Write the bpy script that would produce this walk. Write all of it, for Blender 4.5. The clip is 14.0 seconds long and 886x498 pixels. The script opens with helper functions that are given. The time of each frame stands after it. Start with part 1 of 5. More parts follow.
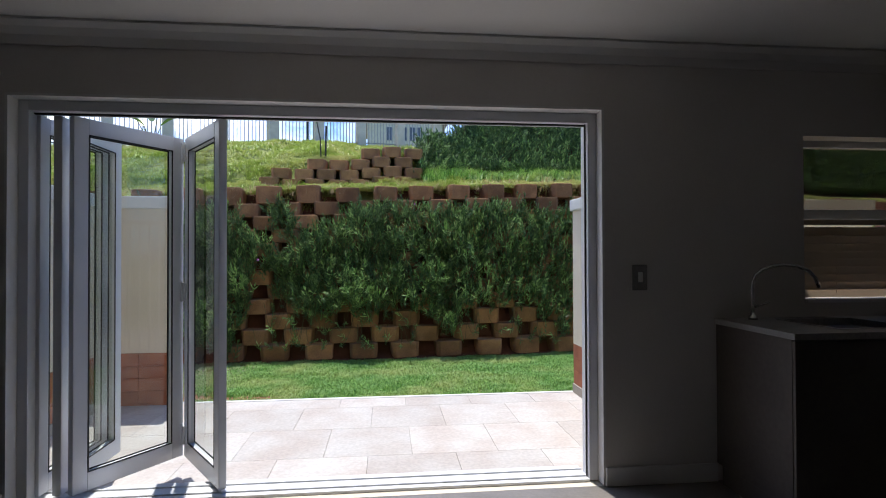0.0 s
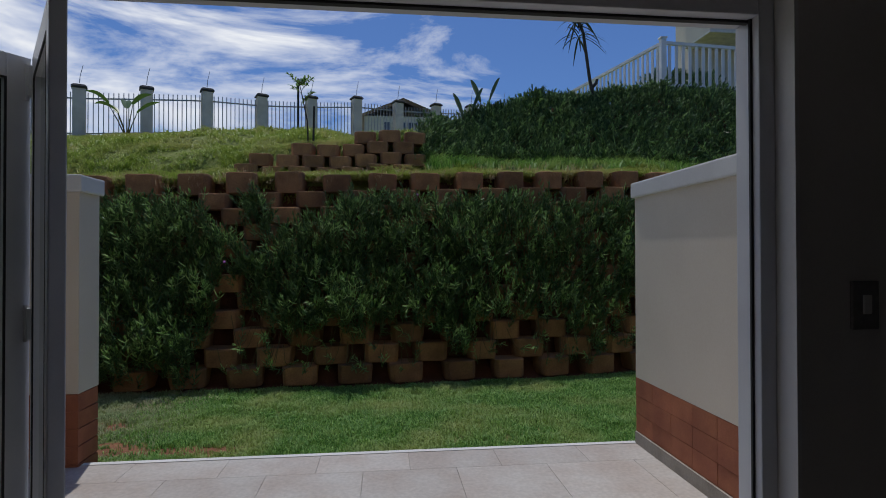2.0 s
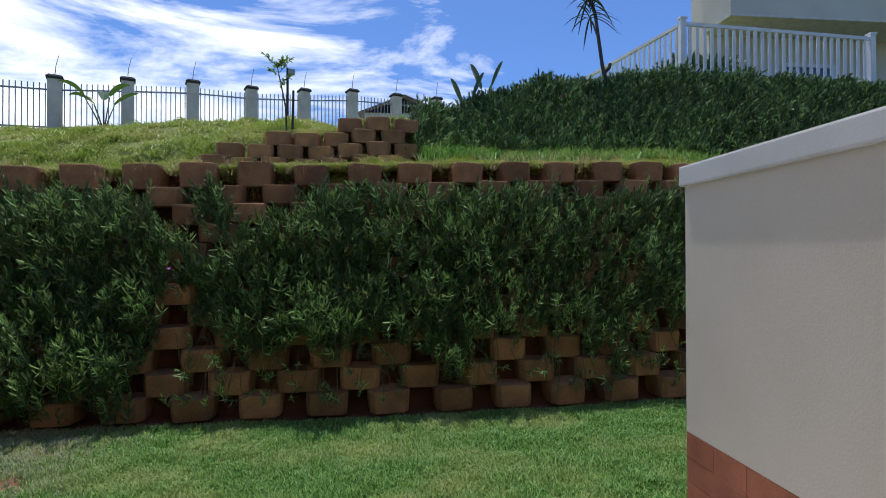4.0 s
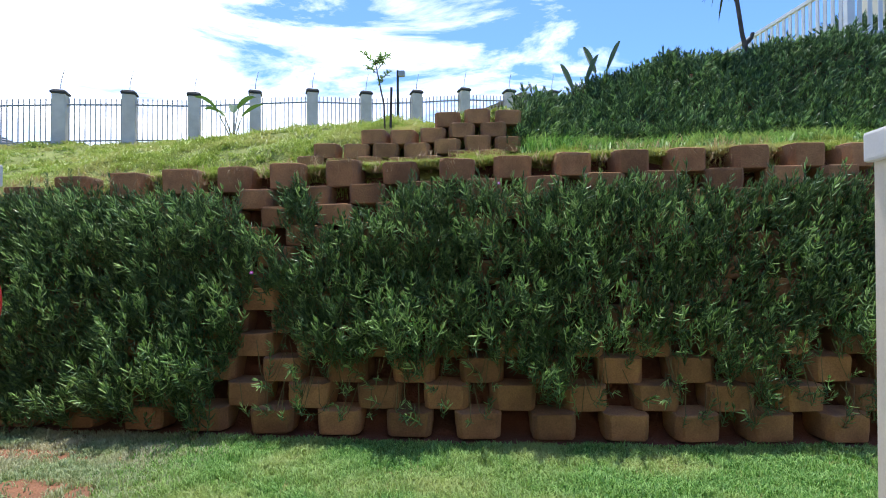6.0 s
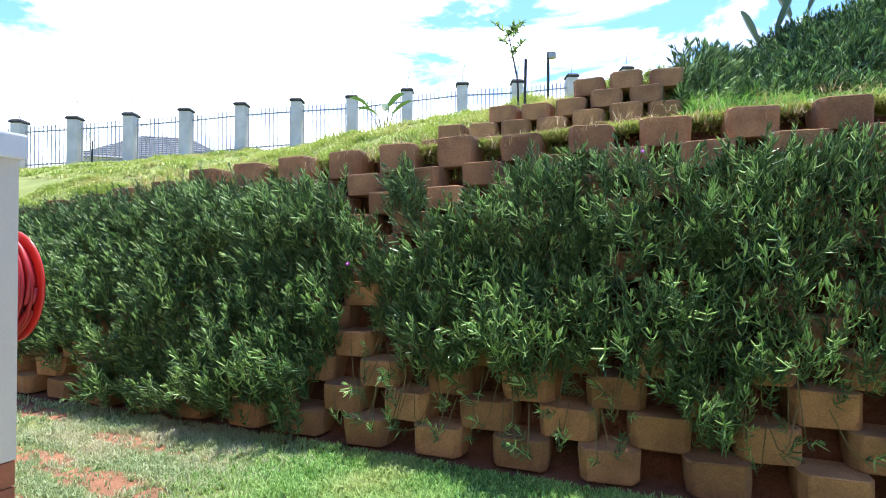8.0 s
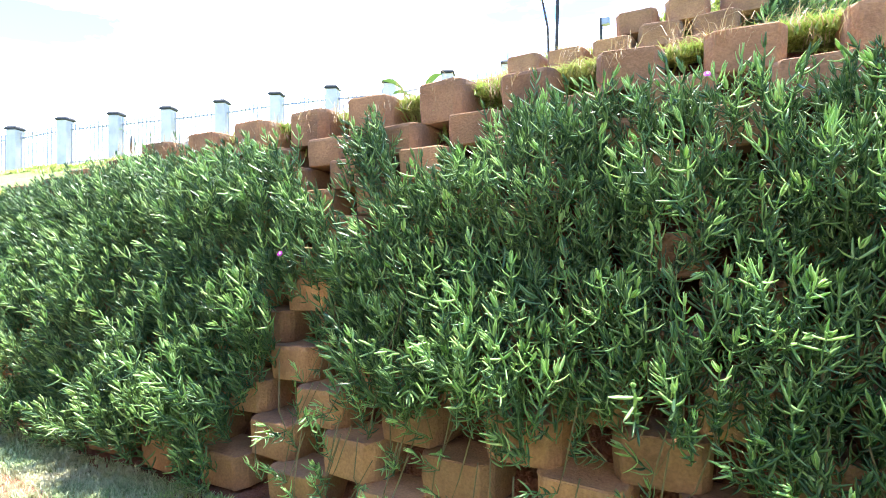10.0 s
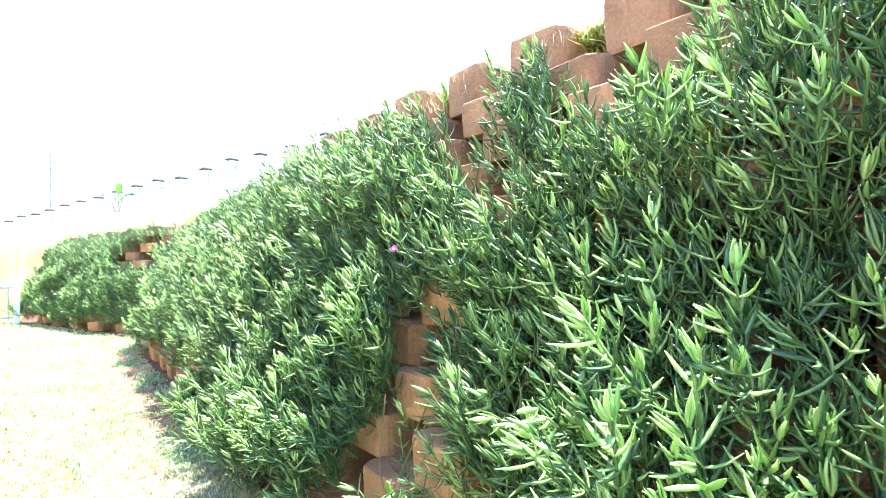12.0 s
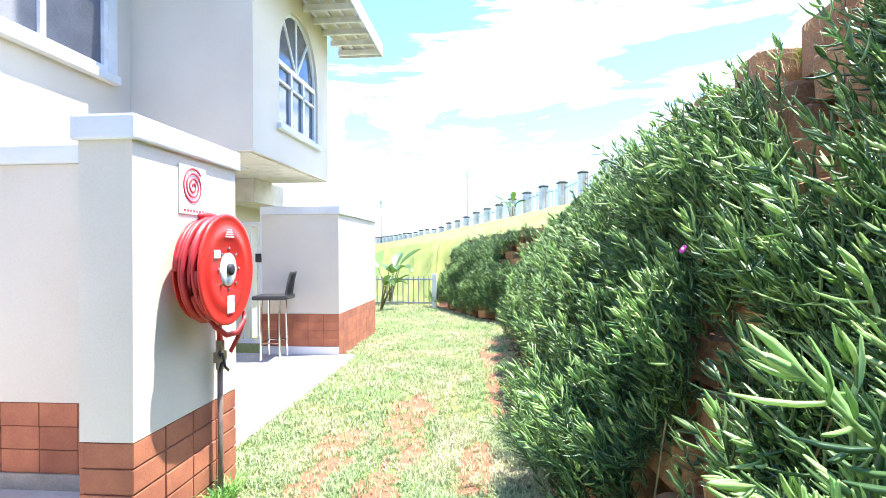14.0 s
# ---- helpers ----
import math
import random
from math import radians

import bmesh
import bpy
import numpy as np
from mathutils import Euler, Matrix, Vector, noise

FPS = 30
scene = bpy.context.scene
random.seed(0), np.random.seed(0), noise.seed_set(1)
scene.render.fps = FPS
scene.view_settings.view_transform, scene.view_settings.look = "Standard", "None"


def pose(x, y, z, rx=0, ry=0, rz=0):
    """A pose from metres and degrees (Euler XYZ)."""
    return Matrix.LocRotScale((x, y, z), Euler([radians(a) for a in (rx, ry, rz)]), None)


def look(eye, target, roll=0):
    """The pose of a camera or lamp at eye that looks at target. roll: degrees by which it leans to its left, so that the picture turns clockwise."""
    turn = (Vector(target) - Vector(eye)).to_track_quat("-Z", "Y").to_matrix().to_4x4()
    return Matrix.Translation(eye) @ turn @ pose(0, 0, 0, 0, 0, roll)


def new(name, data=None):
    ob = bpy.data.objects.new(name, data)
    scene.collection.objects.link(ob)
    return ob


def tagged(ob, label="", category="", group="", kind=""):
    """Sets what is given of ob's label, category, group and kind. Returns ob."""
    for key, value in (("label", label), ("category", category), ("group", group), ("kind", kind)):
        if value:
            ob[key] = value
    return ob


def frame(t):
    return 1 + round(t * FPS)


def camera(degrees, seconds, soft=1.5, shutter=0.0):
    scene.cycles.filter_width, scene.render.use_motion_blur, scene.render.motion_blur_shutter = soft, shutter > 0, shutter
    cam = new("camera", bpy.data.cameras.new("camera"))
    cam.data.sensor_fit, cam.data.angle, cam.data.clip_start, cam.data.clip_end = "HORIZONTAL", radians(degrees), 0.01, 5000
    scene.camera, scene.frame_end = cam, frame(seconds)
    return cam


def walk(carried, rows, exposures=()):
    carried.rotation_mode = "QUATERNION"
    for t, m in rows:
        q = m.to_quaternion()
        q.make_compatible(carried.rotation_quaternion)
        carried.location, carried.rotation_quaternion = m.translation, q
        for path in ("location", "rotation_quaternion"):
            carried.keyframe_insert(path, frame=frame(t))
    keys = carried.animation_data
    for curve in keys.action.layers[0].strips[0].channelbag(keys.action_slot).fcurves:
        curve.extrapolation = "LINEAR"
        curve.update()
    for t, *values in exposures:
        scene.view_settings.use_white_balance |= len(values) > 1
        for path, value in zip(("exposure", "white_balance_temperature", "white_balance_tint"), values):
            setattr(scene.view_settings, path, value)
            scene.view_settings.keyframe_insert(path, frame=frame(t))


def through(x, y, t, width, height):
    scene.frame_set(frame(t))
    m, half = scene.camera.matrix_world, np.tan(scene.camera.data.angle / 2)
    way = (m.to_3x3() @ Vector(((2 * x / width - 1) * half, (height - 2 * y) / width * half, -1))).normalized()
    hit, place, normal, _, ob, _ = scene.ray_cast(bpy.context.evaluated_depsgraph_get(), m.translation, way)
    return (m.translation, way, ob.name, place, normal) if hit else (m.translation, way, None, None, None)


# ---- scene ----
cam = camera(78.6, 14.0, soft=1.0)
METRES, EYE, TILT, LEAN, TURN = 7.3, 1.255, 0.0, 0.0, -5.9
ROWS = [
    (0.0, 0.0, 0.0, 0.0, 0.0, 0.67, 0.18),
    (0.5, -0.0061, 0.05, 0.0009, -0.05, 0.68, 0.11),
    (1.0, -0.0099, 0.0992, -0.0002, -0.11, 0.56, 0.09),
    (1.5, -0.0145, 0.1458, 0.0016, -0.13, 0.63, 0.03),
    (2.0, -0.0193, 0.1943, 0.0031, -0.26, 0.58, 0.1),
    (2.5, -0.0208, 0.2372, 0.0045, -0.64, 0.49, 0.06),
    (5.0, 0.0151, 0.3945, 0.0131, 2.94, 0.62, 0.26),
    (5.5, 0.0201, 0.4174, 0.0136, 6.62, 0.64, 0.27),
    (6.0, 0.0267, 0.4287, 0.0131, 12.84, 0.7, 0.13),
    (6.5, 0.0359, 0.4437, 0.0121, 18.86, 0.72, 0.01),
    (7.0, 0.0348, 0.4713, 0.0052, 23.08, 0.75, -0.09),
    (7.5, 0.0354, 0.5131, 0.0029, 27.05, 0.68, -0.14),
    (8.0, 0.0403, 0.5605, 0.0029, 30.13, 0.57, -0.11),
    (10.5, -0.0007, 0.8034, -0.0068, 39.87, 0.16, 0.14),
    (11, -0.0158, 0.8469, -0.0068, 45.14, 0.06, 0.22),
    (11.5, -0.0345, 0.8742, -0.0078, 53.26, 0.04, 0.26),
    (12, -0.0562, 0.8982, -0.0082, 61.8, 0.12, 0.16),
    (12.5, -0.0681, 0.9198, -0.0093, 69.7, 0.09, 0.14),
    (13, -0.0709, 0.9290, -0.009, 80.45, 0.13, 0.17),
    (13.5, -0.0700, 0.9467, -0.0109, 90.28, 0.18, 0.33),
    (14, -0.0655, 0.9572, -0.0075, 100.95, 0.17, 0.33),
]
EXPOSURES = [(0.0, 0.35), (0.5, -0.05), (1.0, -0.55), (1.5, -0.95), (2.0, -1.2), (2.5, -1.25), (3.2, -1.0), (4.2, -0.3), (5.0, 0.10), (6.0, 0.44), (6.5, 0.74), (7.0, 0.96), (8.0, 1.12), (9.3, 1.8), (10.5, 2.60), (11.5, 3.02), (12.5, 3.05), (13.0, 2.83), (13.5, 2.40), (14.0, 1.91)]
walk(cam, [(t, pose(0, 0, EYE, TILT, LEAN, TURN) @ pose(METRES * x, METRES * y, METRES * z, 90 + pitch, roll, yaw)) for t, x, y, z, yaw, pitch, roll in ROWS], EXPOSURES)

# ---- world, sun, exposure ----
SUN = Vector((-0.07, 0.285, 0.94)).normalized()
world = bpy.data.worlds.new("sky")
scene.world = world
world.use_nodes = True
wt = world.node_tree
wt.nodes.clear()


def wnode(kind, **kw):
    n = wt.nodes.new(kind)
    for k, v in kw.items():
        n.inputs[k].default_value = v
    return n


sky = wt.nodes.new("ShaderNodeTexSky")
sky.sky_type, sky.sun_disc = "NISHITA", False
sky.sun_elevation, sky.sun_rotation = math.asin(SUN.z), math.atan2(SUN.x, SUN.y)
sky.air_density, sky.dust_density, sky.ozone_density = 1.0, 0.6, 2.0
coord = wt.nodes.new("ShaderNodeTexCoord")
stretch = wt.nodes.new("ShaderNodeMapping")
stretch.inputs["Scale"].default_value = (1.6, 1.3, 6.5)
stretch.inputs["Rotation"].default_value = (0.0, radians(14), 0.0)
clouds = wnode("ShaderNodeTexNoise", Scale=1.7, Detail=9.0, Roughness=0.62, Distortion=0.5)
toward = wt.nodes.new("ShaderNodeVectorMath")
toward.operation = "DOT_PRODUCT"
toward.inputs[1].default_value = (-0.7, 0.7, 0.0)
lean = wt.nodes.new("ShaderNodeMath")
lean.operation = "MULTIPLY_ADD"
lean.inputs[1].default_value, lean.inputs[2].default_value = 0.50, -0.36
deepen = wt.nodes.new("ShaderNodeMixRGB")
deepen.blend_type, deepen.inputs["Fac"].default_value = "MULTIPLY", 1.0
deepen.inputs["Color2"].default_value = (0.74, 1.06, 1.62, 1)
add = wt.nodes.new("ShaderNodeMath")
add.operation = "ADD"
ramp = wt.nodes.new("ShaderNodeValToRGB")
ramp.color_ramp.elements[0].position, ramp.color_ramp.elements[1].position = 0.46, 0.70
mix = wt.nodes.new("ShaderNodeMixRGB")
mix.inputs["Color2"].default_value = (16.5, 16.8, 17.2, 1)
back = wnode("ShaderNodeBackground", Strength=0.125)
wout = wt.nodes.new("ShaderNodeOutputWorld")
for a, b in ((coord.outputs["Generated"], stretch.inputs["Vector"]), (stretch.outputs[0], clouds.inputs["Vector"]),
             (coord.outputs["Generated"], toward.inputs[0]), (toward.outputs["Value"], lean.inputs[0]),
             (clouds.outputs["Fac"], add.inputs[0]), (lean.outputs[0], add.inputs[1]), (add.outputs[0], ramp.inputs[0]),
             (ramp.outputs["Color"], mix.inputs["Fac"]), (sky.outputs[0], deepen.inputs["Color1"]), (deepen.outputs[0], mix.inputs["Color1"]),
             (mix.outputs[0], back.inputs["Color"]), (back.outputs[0], wout.inputs["Surface"])):
    wt.links.new(a, b)
sun = new("sun", bpy.data.lights.new("sun", "SUN"))
sun.data.energy, sun.data.angle, sun.data.color = 4.4, radians(0.53), (1.0, 0.97, 0.92)
sun.matrix_world = look(SUN * 30, (0, 0, 0))


# ---- materials ----
def material(name, color, rough=0.7, dark=None, scale=6.0, fine=60.0, bump=0.2, metal=0.0, spec=0.5, vary=0.0, sheen=0.0, detail=0.25, depth=0.01):
    """A surface with stains at one scale and grain at another. dark: the second tone of the stains. vary: change from piece to piece."""
    m = bpy.data.materials.new(name)
    m.use_nodes = True
    t = m.node_tree
    b = t.nodes["Principled BSDF"]
    b.inputs["Roughness"].default_value, b.inputs["Metallic"].default_value = rough, metal
    b.inputs["Specular IOR Level"].default_value = spec
    co = t.nodes.new("ShaderNodeTexCoord")
    big = t.nodes.new("ShaderNodeTexNoise")
    big.inputs["Scale"].default_value, big.inputs["Detail"].default_value = scale, 5
    small = t.nodes.new("ShaderNodeTexNoise")
    small.inputs["Scale"].default_value, small.inputs["Detail"].default_value = fine, 4
    geo = t.nodes.new("ShaderNodeNewGeometry")
    t.links.new(geo.outputs["Position"], big.inputs["Vector"])
    t.links.new(geo.outputs["Position"], small.inputs["Vector"])
    r = t.nodes.new("ShaderNodeValToRGB")
    dk = dark or tuple(c * 0.8 for c in color)
    r.color_ramp.elements[0].position, r.color_ramp.elements[1].position = 0.33, 0.66
    r.color_ramp.elements[0].color, r.color_ramp.elements[1].color = (*dk, 1), (*color, 1)
    t.links.new(big.outputs["Fac"], r.inputs[0])
    mul = t.nodes.new("ShaderNodeMixRGB")
    mul.blend_type, mul.inputs["Fac"].default_value = "OVERLAY", detail
    t.links.new(r.outputs[0], mul.inputs["Color1"])
    t.links.new(small.outputs["Fac"], mul.inputs["Color2"])
    out = mul.outputs[0]
    if vary:
        info = t.nodes.new("ShaderNodeObjectInfo")
        hsv = t.nodes.new("ShaderNodeHueSaturation")
        rng = t.nodes.new("ShaderNodeMapRange")
        rng.inputs["To Min"].default_value, rng.inputs["To Max"].default_value = 1 - vary, 1 + vary
        t.links.new(info.outputs["Random"], rng.inputs[0])
        t.links.new(rng.outputs[0], hsv.inputs["Value"])
        t.links.new(out, hsv.inputs["Color"])
        out = hsv.outputs[0]
    t.links.new(out, b.inputs["Base Color"])
    if bump:
        bp = t.nodes.new("ShaderNodeBump")
        bp.inputs["Strength"].default_value, bp.inputs["Distance"].default_value = bump, depth
        t.links.new(small.outputs["Fac"], bp.inputs["Height"])
        t.links.new(bp.outputs[0], b.inputs["Normal"])
    return m


def leafy(name, color, tip, rough=0.45, island=True, through=0.25, dry=None, patch=1.5):
    """Leaves and blades: a tone of its own for each one, patches of another over the ground, and light that shines through."""
    m = bpy.data.materials.new(name)
    m.use_nodes = True
    t = m.node_tree
    b = t.nodes["Principled BSDF"]
    b.inputs["Roughness"].default_value = rough
    geo = t.nodes.new("ShaderNodeNewGeometry")
    r = t.nodes.new("ShaderNodeValToRGB")
    r.color_ramp.elements[0].color, r.color_ramp.elements[1].color = (*color, 1), (*tip, 1)
    r.color_ramp.elements[0].position, r.color_ramp.elements[1].position = 0.15, 0.95
    t.links.new(geo.outputs["Random Per Island"], r.inputs[0])
    out = r.outputs[0]
    if dry:
        n = t.nodes.new("ShaderNodeTexNoise")
        n.inputs["Scale"].default_value, n.inputs["Detail"].default_value = patch, 4
        t.links.new(geo.outputs["Position"], n.inputs["Vector"])
        rr = t.nodes.new("ShaderNodeValToRGB")
        rr.color_ramp.elements[0].position, rr.color_ramp.elements[1].position = 0.45, 0.7
        t.links.new(n.outputs["Fac"], rr.inputs[0])
        mx = t.nodes.new("ShaderNodeMixRGB")
        mx.inputs["Color2"].default_value = (*dry, 1)
        t.links.new(rr.outputs[0], mx.inputs["Fac"])
        t.links.new(out, mx.inputs["Color1"])
        out = mx.outputs[0]
    t.links.new(out, b.inputs["Base Color"])
    tr = t.nodes.new("ShaderNodeBsdfTranslucent")
    t.links.new(out, tr.inputs["Color"])
    ms = t.nodes.new("ShaderNodeMixShader")
    ms.inputs[0].default_value = through
    t.links.new(b.outputs[0], ms.inputs[1])
    t.links.new(tr.outputs[0], ms.inputs[2])
    t.links.new(ms.outputs[0], t.nodes["Material Output"].inputs["Surface"])
    return m


def glass_material(name="window_glass", tint=(0.84, 0.88, 0.86)):
    m = bpy.data.materials.new(name)
    m.use_nodes = True
    t = m.node_tree
    t.nodes.remove(t.nodes["Principled BSDF"])
    gl, tr = t.nodes.new("ShaderNodeBsdfGlossy"), t.nodes.new("ShaderNodeBsdfTransparent")
    ms, lw = t.nodes.new("ShaderNodeMixShader"), t.nodes.new("ShaderNodeLayerWeight")
    power, shine = t.nodes.new("ShaderNodeMath"), t.nodes.new("ShaderNodeMath")
    power.operation, shine.operation = "POWER", "MULTIPLY_ADD"
    power.inputs[1].default_value = 5.0
    shine.inputs[1].default_value, shine.inputs[2].default_value = 0.85, 0.06
    gl.inputs["Roughness"].default_value = 0.01
    tr.inputs["Color"].default_value = (*tint, 1)
    lw.inputs["Blend"].default_value = 0.5
    t.links.new(lw.outputs["Facing"], power.inputs[0])
    t.links.new(power.outputs[0], shine.inputs[0])
    t.links.new(shine.outputs[0], ms.inputs[0])
    t.links.new(tr.outputs[0], ms.inputs[1])
    t.links.new(gl.outputs[0], ms.inputs[2])
    t.links.new(ms.outputs[0], t.nodes["Material Output"].inputs["Surface"])
    return m


M_INT = material("interior_plaster", (0.70, 0.67, 0.63), 0.85, (0.64, 0.61, 0.57), 1.5, 90, 0.08, detail=0.08)
M_CEIL = material("ceiling_paint", (0.72, 0.7, 0.67), 0.9, (0.66, 0.64, 0.61), 1.2, 70, 0.05, detail=0.06)
M_TRIM = material("white_trim_paint", (0.78, 0.77, 0.75), 0.45, (0.7, 0.69, 0.67), 3, 80, 0.05, detail=0.08)
M_FLOOR = material("dark_floor_tile", (0.22, 0.20, 0.185), 0.35, (0.17, 0.155, 0.14), 3, 50, 0.05)
M_ALU = material("white_aluminium", (0.72, 0.73, 0.76), 0.35, (0.66, 0.67, 0.7), 4, 120, 0.03, detail=0.06)
M_SEAL = material("black_rubber_seal", (0.02, 0.02, 0.022), 0.6, bump=0.05)
M_GLASS = glass_material()
M_TINTED = glass_material("smoked_window_glass", (0.52, 0.48, 0.42))
M_PLASTER = material("cream_wall_paint", (0.68, 0.615, 0.51), 0.85, (0.62, 0.555, 0.455), 1.1, 110, 0.18, detail=0.12, depth=0.004)
M_CAP = material("white_cap_paint", (0.70, 0.70, 0.69), 0.7, (0.62, 0.62, 0.61), 2.5, 90, 0.12, detail=0.12, depth=0.004)
M_BRICK = material("red_face_brick", (0.42, 0.15, 0.075), 0.85, (0.3, 0.1, 0.055), 5, 130, 0.35, vary=0.13, depth=0.006)
M_MORTAR = material("brick_mortar", (0.38, 0.19, 0.125), 0.95, (0.28, 0.13, 0.09), 8, 150, 0.4)
M_PLINTH = material("cement_plinth", (0.38, 0.34, 0.29), 0.9, (0.28, 0.25, 0.21), 5, 80, 0.3)
M_TILE = material("mottled_patio_tile", (0.50, 0.475, 0.45), 0.55, (0.43, 0.375, 0.34), 3.4, 40, 0.06, vary=0.09, detail=0.25)
M_GROUT = material("patio_grout", (0.50, 0.47, 0.44), 0.95, bump=0.2)
M_BLOCK = material("terracotta_concrete_block", (0.41, 0.22, 0.10), 0.95, (0.26, 0.135, 0.066), 4.5, 70, 0.55, vary=0.28, depth=0.012, detail=0.4)
M_SOIL = material("red_soil", (0.20, 0.075, 0.04), 1.0, (0.11, 0.045, 0.025), 3, 60, 0.8, depth=0.03)
M_TURF = material("turf_ground", (0.28, 0.31, 0.08), 1.0, (0.19, 0.22, 0.05), 1.6, 45, 0.9, depth=0.03, detail=0.5)
M_LAWN = material("lawn_ground", (0.14, 0.22, 0.055), 1.0, (0.20, 0.19, 0.065), 1.3, 50, 0.9, depth=0.03, detail=0.5)
M_PATCH = material("bare_red_earth", (0.30, 0.135, 0.07), 1.0, (0.20, 0.095, 0.05), 4, 60, 0.8, depth=0.02, detail=0.4)
M_GRASS = leafy("grass_blades", (0.08, 0.24, 0.035), (0.37, 0.60, 0.17), 0.55, dry=(0.44, 0.52, 0.18), patch=1.4)
M_DRYLAWN = leafy("dry_lawn_blades", (0.22, 0.32, 0.13), (0.48, 0.54, 0.29), 0.6, dry=(0.56, 0.51, 0.33), patch=1.6)
M_UPGRASS = leafy("sunlit_turf_blades", (0.24, 0.35, 0.05), (0.50, 0.58, 0.16), 0.6, dry=(0.56, 0.52, 0.22), patch=0.9)
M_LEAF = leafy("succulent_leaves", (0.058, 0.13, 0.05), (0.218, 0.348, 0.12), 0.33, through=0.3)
# Paler young tips; the sun that catches protruding shoots is in this tone too.
M_LEAFTIP = leafy("pale_sunlit_tip_leaves", (0.26, 0.46, 0.14), (0.53, 0.70, 0.29), 0.4, through=0.4)
M_SAPLEAF = leafy("light_green_leaves", (0.15, 0.28, 0.08), (0.32, 0.46, 0.16), 0.45, through=0.4)
M_STEM = material("plant_stem", (0.16, 0.13, 0.05), 0.8, bump=0.1)
M_BARK = material("grey_bark", (0.10, 0.085, 0.07), 0.95, (0.06, 0.05, 0.04), 12, 60, 0.5)
M_POST = material("grey_post_plaster", (0.70, 0.62, 0.54), 0.9, (0.56, 0.49, 0.42), 2.5, 60, 0.2)
M_POSTCAP = material("dark_post_cap", (0.05, 0.048, 0.045), 0.9, bump=0.3)
M_STEEL = material("grey_steel_palisade", (0.40, 0.39, 0.39), 0.55, metal=0.15, bump=0.05)
M_WHITE = material("white_fence_paint", (0.80, 0.80, 0.80), 0.5, (0.7, 0.7, 0.7), 3, 80, 0.05, detail=0.06)
M_ROOF = material("grey_roof_tile", (0.30, 0.275, 0.25), 0.85, (0.21, 0.19, 0.175), 2, 40, 0.3, vary=0.15)
M_FARWALL = material("far_house_wall", (0.66, 0.62, 0.54), 0.9, bump=0.05)
M_DARKGLASS = material("dark_window_glass", (0.10, 0.11, 0.14), 0.08, bump=0.0, spec=0.8)


# ---- building helpers ----
def mesh_of(name, bm, mat, smooth=False):
    me = bpy.data.meshes.new(name)
    bm.to_mesh(me)
    bm.free()
    for m in (mat if isinstance(mat, (list, tuple)) else [mat]):
        me.materials.append(m)
    if smooth:
        me.polygons.foreach_set("use_smooth", [True] * len(me.polygons))
    return me


def part(name, bm, mat, parent=None, label="", smooth=False):
    """One mesh object from a bmesh, under a thing or a part."""
    ob = new(name, mesh_of(name, bm, mat, smooth))
    if parent:
        ob.parent = parent
    if label:
        ob["label"] = label
    return ob


def empty(name, m=None):
    ob = new(name)
    if m is not None:
        ob.matrix_basis = m
    return ob


def box(bm, x0, x1, y0, y1, z0, z1, bevel=0.0, m=None):
    vs = [bm.verts.new((x, y, z)) for z in (z0, z1) for y in (y0, y1) for x in (x0, x1)]
    fs = [bm.faces.new([vs[i] for i in f]) for f in ((0, 2, 3, 1), (4, 5, 7, 6), (0, 1, 5, 4), (2, 6, 7, 3), (0, 4, 6, 2), (1, 3, 7, 5))]
    if bevel:
        es = list({e for f in fs for e in f.edges})
        r = bmesh.ops.bevel(bm, geom=es, offset=bevel, segments=2, affect="EDGES", profile=0.6)
        vs = list({v for v in r["verts"]} | {v for v in vs if v.is_valid})
    if m is not None:
        bmesh.ops.transform(bm, matrix=m, verts=[v for v in vs if v.is_valid])
    return bm


def cube(x0, x1, y0, y1, z0, z1, bevel=0.0):
    return box(bmesh.new(), x0, x1, y0, y1, z0, z1, bevel)


def tube(bm, pts, radii, sides=8, caps=True):
    """A tapered tube along points."""
    rings = []
    pts = [Vector(p) for p in pts]
    if not isinstance(radii, (list, tuple)):
        radii = [radii] * len(pts)
    up = Vector((0.13, 0.31, 0.94))
    for i, p in enumerate(pts):
        d = (pts[min(i + 1, len(pts) - 1)] - pts[max(i - 1, 0)]).normalized()
        ref = up if abs(d.dot(up)) < 0.95 else Vector((1, 0, 0))
        u = d.cross(ref).normalized()
        w = d.cross(u)
        rings.append([bm.verts.new(p + (u * math.cos(a) + w * math.sin(a)) * radii[i]) for a in (2 * math.pi * k / sides for k in range(sides))])
    for a, b in zip(rings, rings[1:]):
        for k in range(sides):
            bm.faces.new((a[k], a[(k + 1) % sides], b[(k + 1) % sides], b[k]))
    if caps:
        bm.faces.new(rings[0][::-1])
        bm.faces.new(rings[-1])
    return bm


def lathe(bm, profile, sides=32, m=None):
    """Turns (radius, height) pairs about z; the ends are closed."""
    rings, made = [], []
    for r, h in profile:
        ring = [bm.verts.new((r * math.cos(a), r * math.sin(a), h)) for a in (2 * math.pi * k / sides for k in range(sides))]
        rings.append(ring)
        made += ring
    for a, b in zip(rings, rings[1:]):
        for k in range(sides):
            bm.faces.new((a[k], a[(k + 1) % sides], b[(k + 1) % sides], b[k]))
    bm.faces.new(rings[0][::-1])
    bm.faces.new(rings[-1])
    if m is not None:
        bmesh.ops.transform(bm, matrix=m, verts=made)
    return bm


def setting(name, bm, mat, label, category, parent=None):
    return tagged(part(name, bm, mat, parent), label, category, kind="structure")


